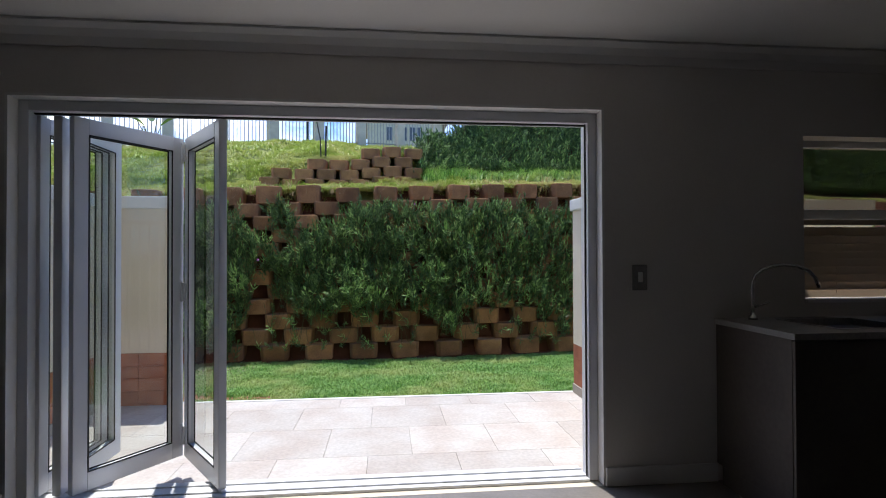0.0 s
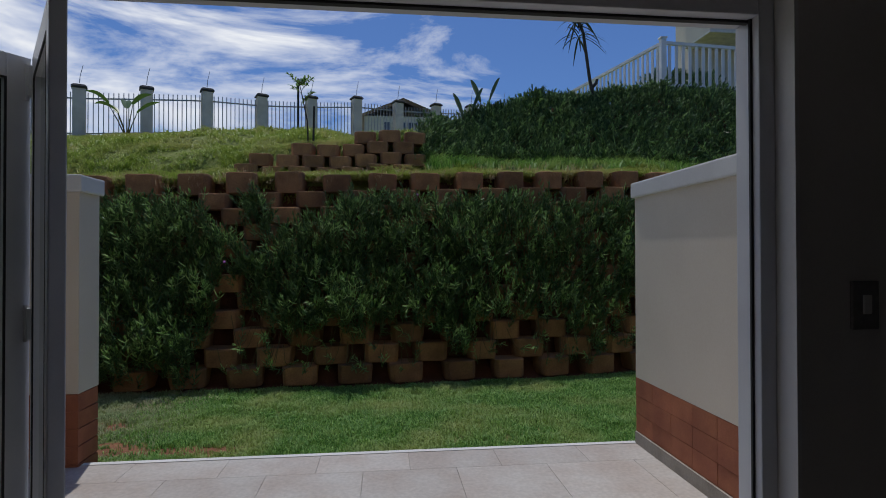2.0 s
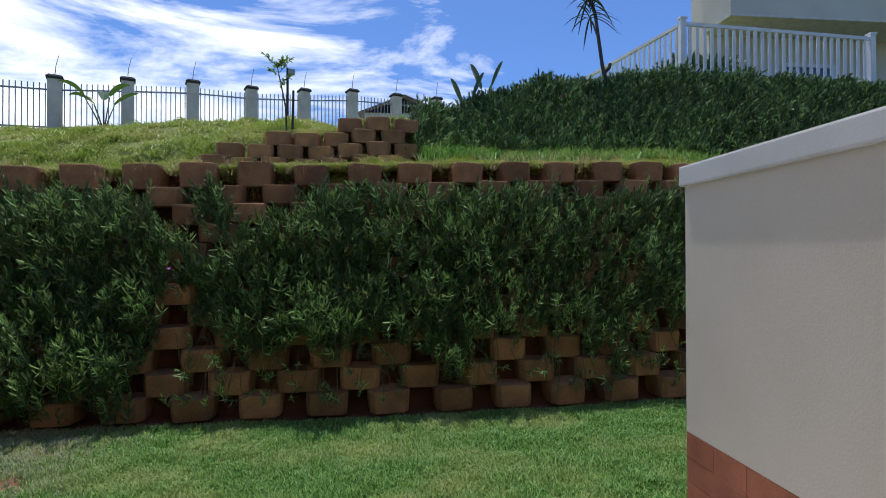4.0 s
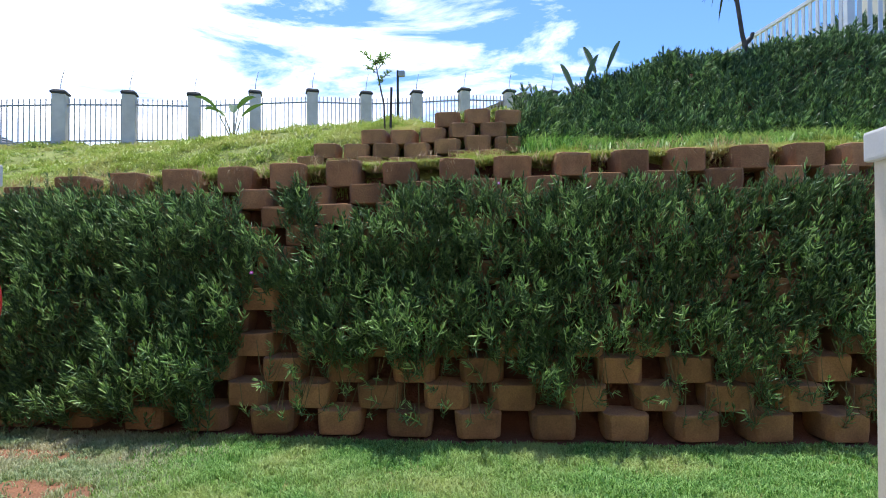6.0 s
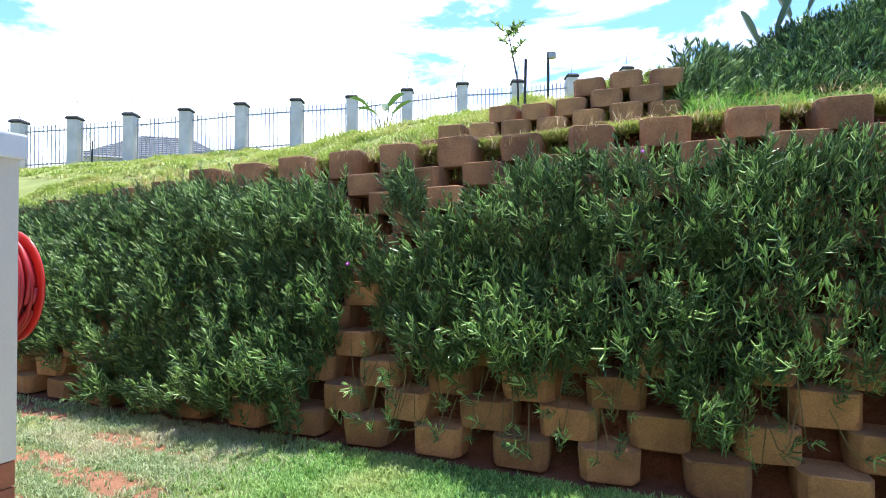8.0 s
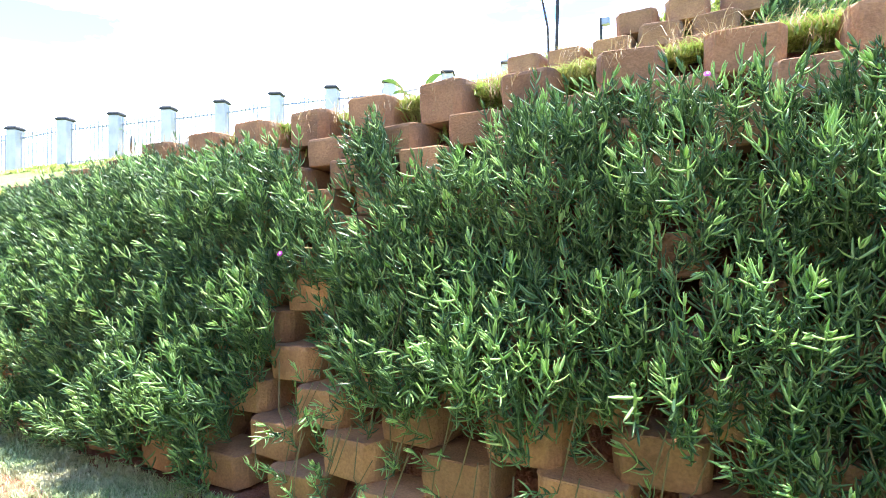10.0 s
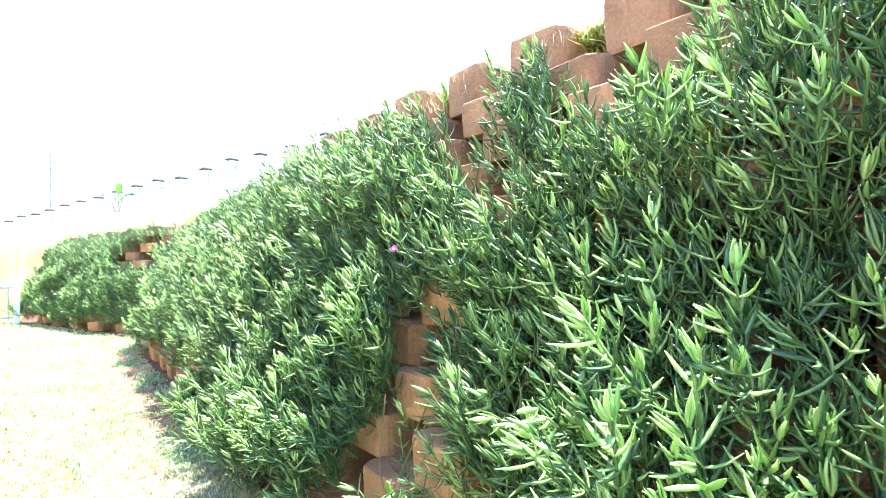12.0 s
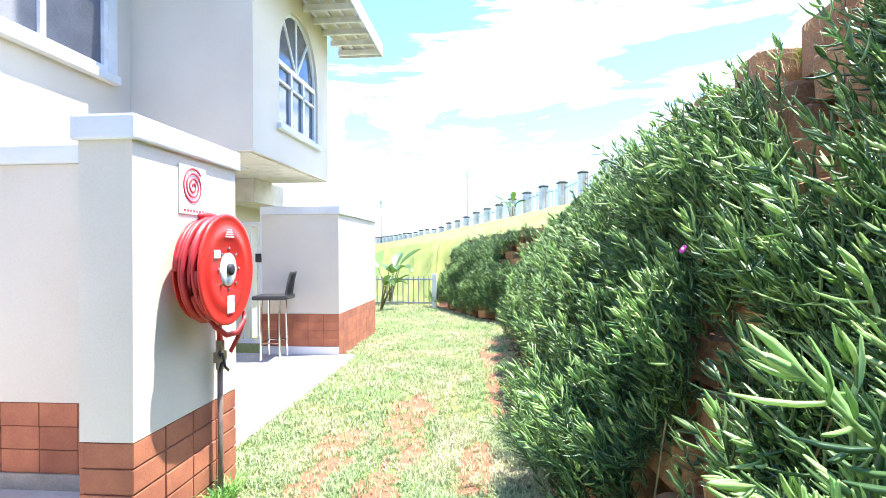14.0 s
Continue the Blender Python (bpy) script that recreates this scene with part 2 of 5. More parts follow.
def soup(name, verts, faces, mats, index=None, smooth=False):
    """A mesh from number arrays."""
    me = bpy.data.meshes.new(name)
    verts, faces = np.asarray(verts, np.float32), np.asarray(faces, np.int32)
    me.vertices.add(len(verts))
    me.vertices.foreach_set("co", verts.ravel())
    k = faces.shape[1]
    me.loops.add(faces.size)
    me.loops.foreach_set("vertex_index", faces.ravel())
    me.polygons.add(len(faces))
    me.polygons.foreach_set("loop_start", np.arange(0, faces.size, k, dtype=np.int32))
    for m in mats:
        me.materials.append(m)
    if index is not None:
        me.polygons.foreach_set("material_index", np.asarray(index, np.int32))
    if smooth:
        me.polygons.foreach_set("use_smooth", np.ones(len(faces), bool))
    me.update(calc_edges=True)
    return new(name, me)


# ---- the lie of the land ----
LAWN = -0.19
PATIO = -0.105
BATTER = 0.45
FX, FY, FDX, FDY = -9.1, 18.7, 1.607, 0.745


def wall_foot(x):
    """y of the retaining wall's foot."""
    x = np.asarray(x, float)
    y = 7.50 + 0.0126 * np.clip(x + 2.0, 0, 12) ** 2
    return y - np.clip(-2.0 - x, 0, 9) * 0.03 + 0.4 * np.exp(-((x + 9.6) / 0.9) ** 2) - np.clip(-10.0 - x, 0, 3) * 0.44 - np.clip(-13.0 - x, 0, 80) * 0.55


def wall_high(x):
    """Height of the retaining wall's top."""
    x = np.asarray(x, float)
    return np.where(x > -4.0, np.clip(2.31 + 0.04 * x, 0.4, 2.46), np.interp(x, [-60.0, -13.5, -11.0, -8.2, -7.0, -4.0], [0.6, 1.45, 1.66, 1.66, 1.90, 2.15]))


def dip(x):
    """The lawn falls a little towards the next house."""
    return 0.005 * np.clip(-3.0 - np.asarray(x, float), 0, 8)


def land(x, y):
    x, y = np.asarray(x, float), np.asarray(y, float)
    foot, high = wall_foot(x), wall_high(x)
    s = y - foot
    top = high - LAWN
    deep = top * BATTER
    rise = np.clip((s - 0.26) / deep, 0, 1) * top
    edge = foot + deep + 0.30
    k = (x - FX) / FDX
    fy, fz = FY + FDY * k, 4.92 + np.where(k < 0, 0.157, 0.165) * k
    fy = np.maximum(fy, edge + 3)
    shelf = np.clip((4.92 + 0.157 * k - high) / np.maximum(FY + FDY * k - edge, 2), 0.05, 0.32)
    shelf = np.where(x > -4.0, np.where(x > -2.6, 0.24, 0.24 + (shelf - 0.24) * (-2.6 - x) / 1.4), shelf)
    tier = np.interp(x, [-2.4, 0.65, 1.5], [10.12, 10.28, 11.1])
    h = np.interp(x, [-2.6, -2.15, -1.65, -1.45, -0.5, -0.3, 0.7, 1.4, 1.95, 3.0, 4.7, 7.0, 40], [0.0, 0.26, 0.36, 0.52, 0.58, 0.76, 0.72, 0.80, 1.06, 1.44, 1.62, 1.86, 1.86])
    w = np.interp(x, [0.5, 1.5], [0.35, 1.25])
    z1 = high + shelf * np.clip(y - edge, 0, np.maximum(tier - edge, 0.1))
    at_tier = high + shelf * np.maximum(tier - edge, 0.1)
    z2 = at_tier + h * np.clip((y - tier - 0.1) / w, 0, 1)
    far = np.clip((y - tier - w - 0.1) / np.maximum(fy - tier - w, 1), 0, 1)
    z3 = at_tier + h + (np.maximum(fz, at_tier + h) - at_tier - h) * far ** np.interp(x, [-9, -3, -1.5, 0.0, 1.5], [0.8, 0.58, 0.75, 1.5, 2.2])
    upper = np.where(y < tier, z1, np.where(far > 0, z3, z2))
    bumps = 0.05 * np.sin(x * 1.7 + 0.6 * y) * np.sin(y * 1.9 + 0.4) + 0.035 * np.sin(x * 4.1 - y + np.sin(2.3 * y)) * np.sin(y * 3.9 + x)
    return np.where(y < edge, LAWN + rise, upper + bumps * np.clip((y - edge) / 0.5, 0, 1)) - dip(x)


def value_noise(x, y, cell, seed):
    """Smooth noise from 0 to 1 on the plan."""
    g = np.random.default_rng(seed)
    t = g.uniform(0, 1, (128, 128))
    u, w = np.asarray(x) / cell + 500, np.asarray(y) / cell + 500
    i, j = np.floor(u).astype(int), np.floor(w).astype(int)
    a, b = u - i, w - j
    a, b = a * a * (3 - 2 * a), b * b * (3 - 2 * b)
    p = lambda m, n: t[m % 128, n % 128]
    return (p(i, j) * (1 - a) + p(i + 1, j) * a) * (1 - b) + (p(i, j + 1) * (1 - a) + p(i + 1, j + 1) * a) * b


def soil_patch(x, y):
    """1 where the red soil shows through the lawn."""
    d = np.zeros_like(x)
    for cx, cy, rx, ry in ((-2.65, 6.33, 0.5, 0.17), (-3.5, 5.93, 0.45, 0.2), (-2.75, 5.9, 0.4, 0.12), (-2.1, 5.75, 0.35, 0.18), (-3.6, 6.35, 0.5, 0.2), (-1.5, 5.65, 0.4, 0.12), (-3.1, 6.9, 0.8, 0.12), (-5.2, 7.1, 0.9, 0.16), (-7.3, 7.0, 1.0, 0.18), (-4.4, 6.3, 0.5, 0.2)):
        d = np.maximum(d, np.clip(1.5 - ((x - cx) / rx) ** 2 - ((y - cy) / ry) ** 2, 0, 1))
    ragged = 0.55 * value_noise(x, y, 0.17, 6) + 0.45 * value_noise(x, y, 0.06, 7)
    return d * np.clip(2.6 * ragged - 0.42, 0, 1)


xs = np.concatenate([np.array([-900, -300, -120, -70]), np.arange(-50, -14, 1.5), np.arange(-14, -4.4, 0.25), np.arange(-4.4, -1.0, 0.05), np.arange(-1.0, 2.6, 0.1), np.arange(2.6, 8, 0.25), np.arange(8, 30, 1.5), np.array([45, 80, 200, 900])])
ys = np.concatenate([np.array([-900, -200, -60, -20, -6, 0, 3, 4]), np.arange(4.5, 5.4, 0.15), np.arange(5.4, 7.1, 0.035), np.arange(7.1, 13.5, 0.125), np.arange(13.5, 30, 0.8), np.array([34, 45, 70, 130, 300, 900])])
gx, gy = np.meshgrid(xs, ys)
gz = land(gx, gy)
gz = np.where(gy > 34, gz - np.clip(gy - 34, 0, 60) * 0.1, gz)
gv = np.stack([gx.ravel(), gy.ravel(), gz.ravel()], 1)
nx, ny = len(xs), len(ys)
ii, jj = np.meshgrid(np.arange(nx - 1), np.arange(ny - 1))
a0 = (jj * nx + ii).ravel()
gf = np.stack([a0, a0 + 1, a0 + nx + 1, a0 + nx], 1)
cx, cy = gv[gf].mean(1)[:, 0], gv[gf].mean(1)[:, 1]
cs = cy - wall_foot(cx)
cdeep = (wall_high(cx) - LAWN) * BATTER
gi = np.where(cs < -0.12, 0, np.where(cs < cdeep + 0.25, 1, 2))
gi = np.where((cs < -0.12) & (soil_patch(cx, cy) > 0.45), 3, gi)
gi = np.where((cx < -14.0) & (cs > 0), 2, gi)
gi = np.where((cx > 0.8) & (cy > 11.0) & (cy < 13.2), 1, gi)
ground = tagged(soup("ground", gv, gf, [M_LAWN, M_SOIL, M_TURF, M_PATCH], gi, True), "green lawn below a red soil bank and a grassy slope", "ground", kind="structure")

# ---- the house: room behind the folding doors ----
WALL_IN, WALL_OUT = 2.85, 3.10
DL, DR, DH = -1.86, 1.18, 2.06
ROOM_X0, ROOM_X1, ROOM_Y0, CEIL = -4.2, 4.4, -4.5, 2.40
KX0, KX1, KZ0, KZ1 = 2.36, 3.9, 1.0, 1.93


def wall_north():
    bm = bmesh.new()
    top = 5.3
    for x0, x1, z0, z1 in ((-6.3, DL, -0.25, top), (DR, KX0, -0.25, top), (KX1, 12.0, -0.25, top), (DL, DR, DH, top), (DL, DR, -0.25, -0.004), (KX0, KX1, -0.25, KZ0), (KX0, KX1, KZ1, top)):
        box(bm, x0, x1, WALL_IN + 0.012, WALL_OUT, z0, z1)
    setting("wall_north", bm, M_PLASTER, "cream plastered outer wall with a wide door opening", "wall")
    bm = bmesh.new()
    for x0, x1, z0, z1 in ((ROOM_X0, DL, 0, CEIL), (DR, KX0, 0, CEIL), (KX1, ROOM_X1, 0, CEIL), (DL, DR, DH, CEIL), (KX0, KX1, 0, KZ0), (KX0, KX1, KZ1, CEIL)):
        box(bm, x0, x1, WALL_IN, WALL_IN + 0.012, z0, z1)
    setting("wall_plaster", bm, M_INT, "off-white plastered room wall round the doors", "wall")


wall_north()
setting("floor", cube(ROOM_X0, ROOM_X1, ROOM_Y0, WALL_IN, -0.2, 0), M_FLOOR, "dark grey tiled room floor", "floor")
setting("ceiling", cube(ROOM_X0, ROOM_X1, ROOM_Y0, WALL_IN, CEIL, CEIL + 0.15), M_CEIL, "plain white painted ceiling", "ceiling")
setting("wall_west", cube(ROOM_X0 - 0.2, ROOM_X0, ROOM_Y0, WALL_IN, -0.2, 5.3), M_INT, "off-white plastered side wall", "wall")
setting("wall_east", cube(ROOM_X1, ROOM_X1 + 0.2, ROOM_Y0, WALL_IN, -0.2, 5.3), M_INT, "off-white plastered side wall", "wall")
setting("wall_south", cube(ROOM_X0 - 0.2, ROOM_X1 + 0.2, ROOM_Y0 - 0.2, ROOM_Y0, -0.2, 5.3), M_INT, "off-white plastered back wall", "wall")

# ---- room fittings ----
def cornice():
    bm = bmesh.new()
    prof = [(0.0, 0.0), (0.0, -0.10), (-0.012, -0.10), (-0.03, -0.06), (-0.06, -0.03), (-0.10, -0.012), (-0.10, 0.0)]
    rows = [[bm.verts.new((x, WALL_IN + a - 0.001, CEIL + b - 0.001)) for a, b in prof] for x in (ROOM_X0, ROOM_X1)]
    for k in range(len(prof)):
        n = (k + 1) % len(prof)
        bm.faces.new((rows[0][k], rows[0][n], rows[1][n], rows[1][k]))
    setting("cornice", bm, M_CEIL, "white coved plaster cornice", "cornice")


cornice()
bm = bmesh.new()
for x0, x1 in ((ROOM_X0, DL - 0.0), (DR, 1.82)):
    box(bm, x0, x1, WALL_IN - 0.016, WALL_IN - 0.0005, 0.0, 0.10, 0.004)
setting("baseboard", bm, M_TRIM, "white painted wooden skirting", "baseboard")
bm = bmesh.new()
box(bm, DL - 0.001, DL + 0.012, WALL_IN - 0.004, 2.928, 0, DH)
box(bm, DR - 0.012, DR + 0.001, WALL_IN - 0.004, 2.928, 0, DH)
box(bm, DL + 0.012, DR - 0.012, WALL_IN - 0.004, 2.928, DH - 0.012, DH + 0.001)
setting("trim", bm, M_TRIM, "pale plaster reveal round the door opening", "trim")


def door_frame():
    ob = tagged(empty("door_frame"), "white aluminium frame of the folding doors", "door frame", kind="structure")
    x0, x1, z1 = DL + 0.012, DR - 0.012, DH - 0.012
    for a, b in ((x0, x0 + 0.05), (x1 - 0.05, x1)):
        part("jamb", cube(a, b, 2.925, 3.035, 0, z1, 0.004), M_ALU, ob)
    part("head", cube(x0 + 0.05, x1 - 0.05, 2.925, 3.035, z1 - 0.055, z1, 0.004), M_ALU, ob)
    part("jamb_seal", cube(x1 - 0.058, x1 - 0.05, 2.955, 2.963, 0, z1 - 0.055), M_SEAL, ob)
    part("head_track", cube(x0 + 0.05, x1 - 0.05, 2.965, 2.985, z1 - 0.063, z1 - 0.055), M_SEAL, ob)
    part("sill", cube(x0 + 0.05, x1 - 0.05, 2.915, 3.12, -0.004, 0.012, 0.003), M_ALU, ob)
    for y in (2.955, 3.05):
        part("sill_rib", cube(x0 + 0.05, x1 - 0.05, y, y + 0.007, 0.012, 0.02), M_ALU, ob)


door_frame()


def door_leaf(a, b, handle=False, label="white aluminium folding door leaf with clear glass, folded open"):
    """A glazed leaf between two points of the plan."""
    a, b = Vector((*a, 0)), Vector((*b, 0))
    d = b - a
    w = d.length
    ob = tagged(empty("folding_door_leaf", Matrix.Translation(a) @ Matrix.Rotation(math.atan2(d.y, d.x), 4, "Z")), label, "door", "folding door leaves")
    t, st, z0, z1 = 0.021, 0.078, 0.022, 1.985
    for x0, x1 in ((0.003, st), (w - st, w - 0.003)):
        part("stile", cube(x0, x1, -t, t, z0, z1, 0.004), M_ALU, ob)
    part("rail", cube(st, w - st, -t, t, z0, z0 + 0.095, 0.004), M_ALU, ob)
    part("rail", cube(st, w - st, -t, t, z1 - 0.085, z1, 0.004), M_ALU, ob)
    g0, g1 = z0 + 0.095, z1 - 0.085
    bm = bmesh.new()
    bm.faces.new([bm.verts.new(p) for p in ((st - 0.006, 0, g0 - 0.006), (w - st + 0.006, 0, g0 - 0.006), (w - st + 0.006, 0, g1 + 0.006), (st - 0.006, 0, g1 + 0.006))])
    gl = part("glass", bm, M_GLASS, ob, "clear glass pane")
    gl.visible_shadow = False
    for y in (-t - 0.001, t - 0.004):
        bm = bmesh.new()
        box(bm, st, st + 0.007, y, y + 0.005, g0, g1)
        box(bm, w - st - 0.007, w - st, y, y + 0.005, g0, g1)
        box(bm, st + 0.007, w - st - 0.007, y, y + 0.005, g0, g0 + 0.007)
        box(bm, st + 0.007, w - st - 0.007, y, y + 0.005, g1 - 0.007, g1)
        part("glazing_seal", bm, M_SEAL, ob)
    for z in (0.10, 0.98, 1.84):
        bm = bmesh.new()
        box(bm, w - 0.035, w + 0.012, t, t + 0.012, z, z + 0.11, 0.003)
        tube(bm, [(w + 0.004, t + 0.012, z - 0.01), (w + 0.004, t + 0.012, z + 0.12)], 0.009, 8)
        part("hinge", bm, M_ALU, ob)
    if handle:
        bm = bmesh.new()
        box(bm, 0.02, 0.055, -t - 0.012, -t, 0.96, 1.12, 0.004)
        box(bm, 0.028, 0.046, -t - 0.05, -t - 0.03, 0.98, 1.10, 0.004)
        box(bm, 0.03, 0.044, -t - 0.03, -t - 0.012, 0.99, 1.01)
        box(bm, 0.03, 0.044, -t - 0.03, -t - 0.012, 1.07, 1.09)
        part("handle", bm, M_ALU, ob)
    return ob


door_leaf((-0.865, 2.975), (-1.235, 3.52))
door_leaf((-1.63, 2.985), (-1.275, 3.53))
door_leaf((-1.695, 2.985), (-1.70, 3.635))
door_leaf((-1.80, 2.985), (-1.775, 3.635))


def light_switch():
    ob = tagged(empty("light_switch"), "grey plastic light switch with one rocker on the wall", "light switch")
    part("plate", cube(1.335, 1.42, WALL_IN - 0.011, WALL_IN - 0.0005, 1.06, 1.20, 0.004), material("switch_plate", (0.25, 0.24, 0.23), 0.4, bump=0.03), ob)
    part("rocker", cube(1.366, 1.392, WALL_IN - 0.017, WALL_IN - 0.0112, 1.105, 1.16, 0.003), M_TRIM, ob, "pale rocker")


light_switch()
M_CAB = material("dark_cabinet_laminate", (0.12, 0.10, 0.085), 0.45, (0.09, 0.075, 0.065), 3, 40, 0.06)
M_TOP = material("grey_stone_worktop", (0.36, 0.34, 0.32), 0.3, (0.26, 0.25, 0.24), 6, 140, 0.05, detail=0.4)
M_CHROME = material("chrome", (0.75, 0.75, 0.76), 0.12, metal=1.0, bump=0.0)
M_INOX = material("stainless_steel", (0.55, 0.55, 0.55), 0.3, metal=1.0, bump=0.03)
CX0, CX1, CY0 = 1.82, 3.95, 2.26


def kitchen():
    for x0, x1 in ((CX0, 2.52), (2.52, 3.22), (3.22, CX1)):
        ob = tagged(empty("base_cabinet"), "dark laminate kitchen base cabinet under a stone worktop", "cabinet", "kitchen base cabinets")
        part("body", cube(x0 + 0.002, x1 - 0.002, CY0 + 0.022, WALL_IN - 0.002, 0.10, 0.868, 0.002), M_CAB, ob)
        part("plinth", cube(x0 + 0.002, x1 - 0.002, CY0 + 0.07, WALL_IN - 0.05, 0.0, 0.10), M_CAB, ob)
        d = part("door", cube(x0 + 0.004, x1 - 0.004, CY0 + 0.002, CY0 + 0.02, 0.105, 0.862, 0.002), M_CAB, ob)
        bm = bmesh.new()
        tube(bm, [(x1 - 0.06, CY0, 0.70), (x1 - 0.06, CY0 - 0.03, 0.71), (x1 - 0.06, CY0 - 0.03, 0.83), (x1 - 0.06, CY0, 0.84)], 0.005, 8)
        part("handle", bm, M_INOX, d, "steel bar handle", True)
    # worktop in four pieces of one slab, round the sink
    bm = bmesh.new()
    box(bm, CX0 - 0.012, 2.13, CY0 - 0.015, WALL_IN - 0.001, 0.87, 0.90, 0.003)
    box(bm, 2.55, CX1, CY0 - 0.015, WALL_IN - 0.001, 0.87, 0.90, 0.003)
    box(bm, 2.13, 2.55, CY0 - 0.015, 2.36, 0.87, 0.90)
    box(bm, 2.13, 2.55, 2.74, WALL_IN - 0.001, 0.87, 0.90)
    tagged(part("worktop", bm, M_TOP), "grey stone kitchen worktop with a cut-out sink", "worktop")
    ob = tagged(empty("sink"), "stainless steel sink set into the worktop", "sink")
    bm = bmesh.new()
    for x0, x1, y0, y1, z0, z1 in ((2.13, 2.135, 2.36, 2.74, 0.73, 0.903), (2.545, 2.55, 2.36, 2.74, 0.73, 0.903), (2.135, 2.545, 2.36, 2.365, 0.73, 0.903), (2.135, 2.545, 2.735, 2.74, 0.73, 0.903), (2.135, 2.545, 2.365, 2.735, 0.73, 0.735)):
        box(bm, x0, x1, y0, y1, z0, z1)
    part("bowl", bm, M_INOX, ob)
    bm = bmesh.new()
    for x0, x1, y0, y1 in ((2.11, 2.13, 2.34, 2.76), (2.55, 2.57, 2.34, 2.76), (2.13, 2.55, 2.34, 2.36), (2.13, 2.55, 2.74, 2.76)):
        box(bm, x0, x1, y0, y1, 0.9005, 0.904)
    part("rim", bm, M_INOX, ob)
    ob = tagged(empty("kitchen_tap"), "chrome swan-neck tap standing on the worktop", "tap")
    bm = lathe(bmesh.new(), [(0.024, 0.9005), (0.024, 0.915), (0.014, 0.925), (0.012, 0.94)], 16)
    bmesh.ops.translate(bm, vec=(1.98, 2.76, 0), verts=bm.verts)
    part("base", bm, M_CHROME, ob, smooth=True)
    bm = bmesh.new()
    pts = [(1.98, 2.76, 0.93), (1.98, 2.76, 1.10)] + [(1.98 + 0.13 * (1 - math.cos(a)), 2.76 - 0.07 * (1 - math.cos(a)), 1.10 + 0.10 * math.sin(a)) for a in (0.4, 0.8, 1.2, 1.6, 2.0, 2.4, 2.8)] + [(2.245, 2.615, 1.08)]
    tube(bm, pts, 0.010, 10)
    part("spout", bm, M_CHROME, ob, smooth=True)
    bm = tube(bmesh.new(), [(1.985, 2.75, 0.97), (2.03, 2.70, 1.0)], 0.006, 8)
    part("lever", bm, M_CHROME, ob, smooth=True)


kitchen()


def kitchen_window():
    ob = tagged(empty("window_1"), "white aluminium kitchen window with a transom", "window", kind="structure")
    for x0, x1, z0, z1 in ((KX0, KX0 + 0.04, KZ0, KZ1), (KX1 - 0.04, KX1, KZ0, KZ1), (KX0 + 0.04, KX1 - 0.04, KZ0, KZ0 + 0.04), (KX0 + 0.04, KX1 - 0.04, KZ1 - 0.04, KZ1), (KX0 + 0.04, KX1 - 0.04, 1.46, 1.52)):
        part("window_frame", cube(x0, x1, 2.97, 3.03, z0, z1, 0.003), M_ALU, ob)
    for z0, z1 in ((KZ0 + 0.04, 1.46), (1.52, KZ1 - 0.04)):
        g = part("pane", cube(KX0 + 0.04, KX1 - 0.04, 2.998, 3.003, z0, z1), M_TINTED if z0 > 1.45 else M_GLASS, ob)
        g.visible_shadow = False
    part("window_sill", cube(KX0, KX1, WALL_IN - 0.02, 2.97, KZ0 - 0.02, KZ0 + 0.002, 0.003), M_TRIM, ob)
    bl = tagged(empty("venetian_blind"), "tan venetian blind with closed slats over the lower pane", "blind")
    M_SLAT = leafy("tan_blind_slat", (0.58, 0.46, 0.34), (0.62, 0.50, 0.37), 0.6, through=0.24)
    part("head_rail", cube(KX0 + 0.01, KX1 - 0.01, 2.89, 2.93, 1.425, 1.455), M_SLAT, bl)
    slat = mesh_of("slat", box(bmesh.new(), KX0 + 0.015, KX1 - 0.015, -0.028, 0.028, -0.001, 0.001), M_SLAT)
    z = KZ0 + 0.03
    while z < 1.42:
        s = new("slat", slat)
        s.parent = bl
        s.matrix_basis = pose(0, 2.91, z, 66, 0, 0)
        z += 0.0446
    for x in (KX0 + 0.25, KX1 - 0.25):
        part("cord", tube(bmesh.new(), [(x, 2.91, KZ0 + 0.03), (x, 2.91, 1.43)], 0.0015, 5), M_SLAT, bl)


kitchen_window()

# ---- patio, yard walls, gates ----
setting("patio", cube(-2.53, 6.5, WALL_OUT, 5.26, -0.4, PATIO - 0.012), M_GROUT, "pale tiled patio slab", "patio")
PATIO_OB = bpy.data.objects["patio"]
part("edging", cube(-1.98, 1.845, 5.225, 5.27, PATIO - 0.0115, PATIO + 0.004, 0.003), M_CAP, PATIO_OB, "pale edging strip")
setting("next_patio", cube(-6.8, -2.9, WALL_OUT, 5.2, -0.5, -0.165), M_TILE, "pale concrete patio of the next house", "patio")


def yard_wall(slabs, label, drop=0.0, skip=()):
    """slabs: (x0, x1, y0, y1) of the plan that make one wall; brick at its foot, coping on top."""
    ob = tagged(empty("garden_wall"), label, "garden wall", "garden walls between the patios")
    zb, zt = 0.372 - drop, 1.692 - drop
    for n, (x0, x1, y0, y1) in enumerate(slabs):
        e = 0.002 * n
        part("wall_body", cube(x0, x1, y0, y1, zb, zt - e), M_PLASTER, ob)
        part("wall_cap", cube(x0 - 0.025 + e, x1 + 0.025 - e, y0 - 0.025 + e, y1 + 0.025 - e, zt, zt + 0.112 - e, 0.012), M_CAP, ob, "white painted coping")
        part("brick_core", cube(x0 + 0.012, x1 - 0.012, y0 + 0.012, y1 - 0.012, -0.45, zb - 0.002), M_MORTAR, ob)
    return ob


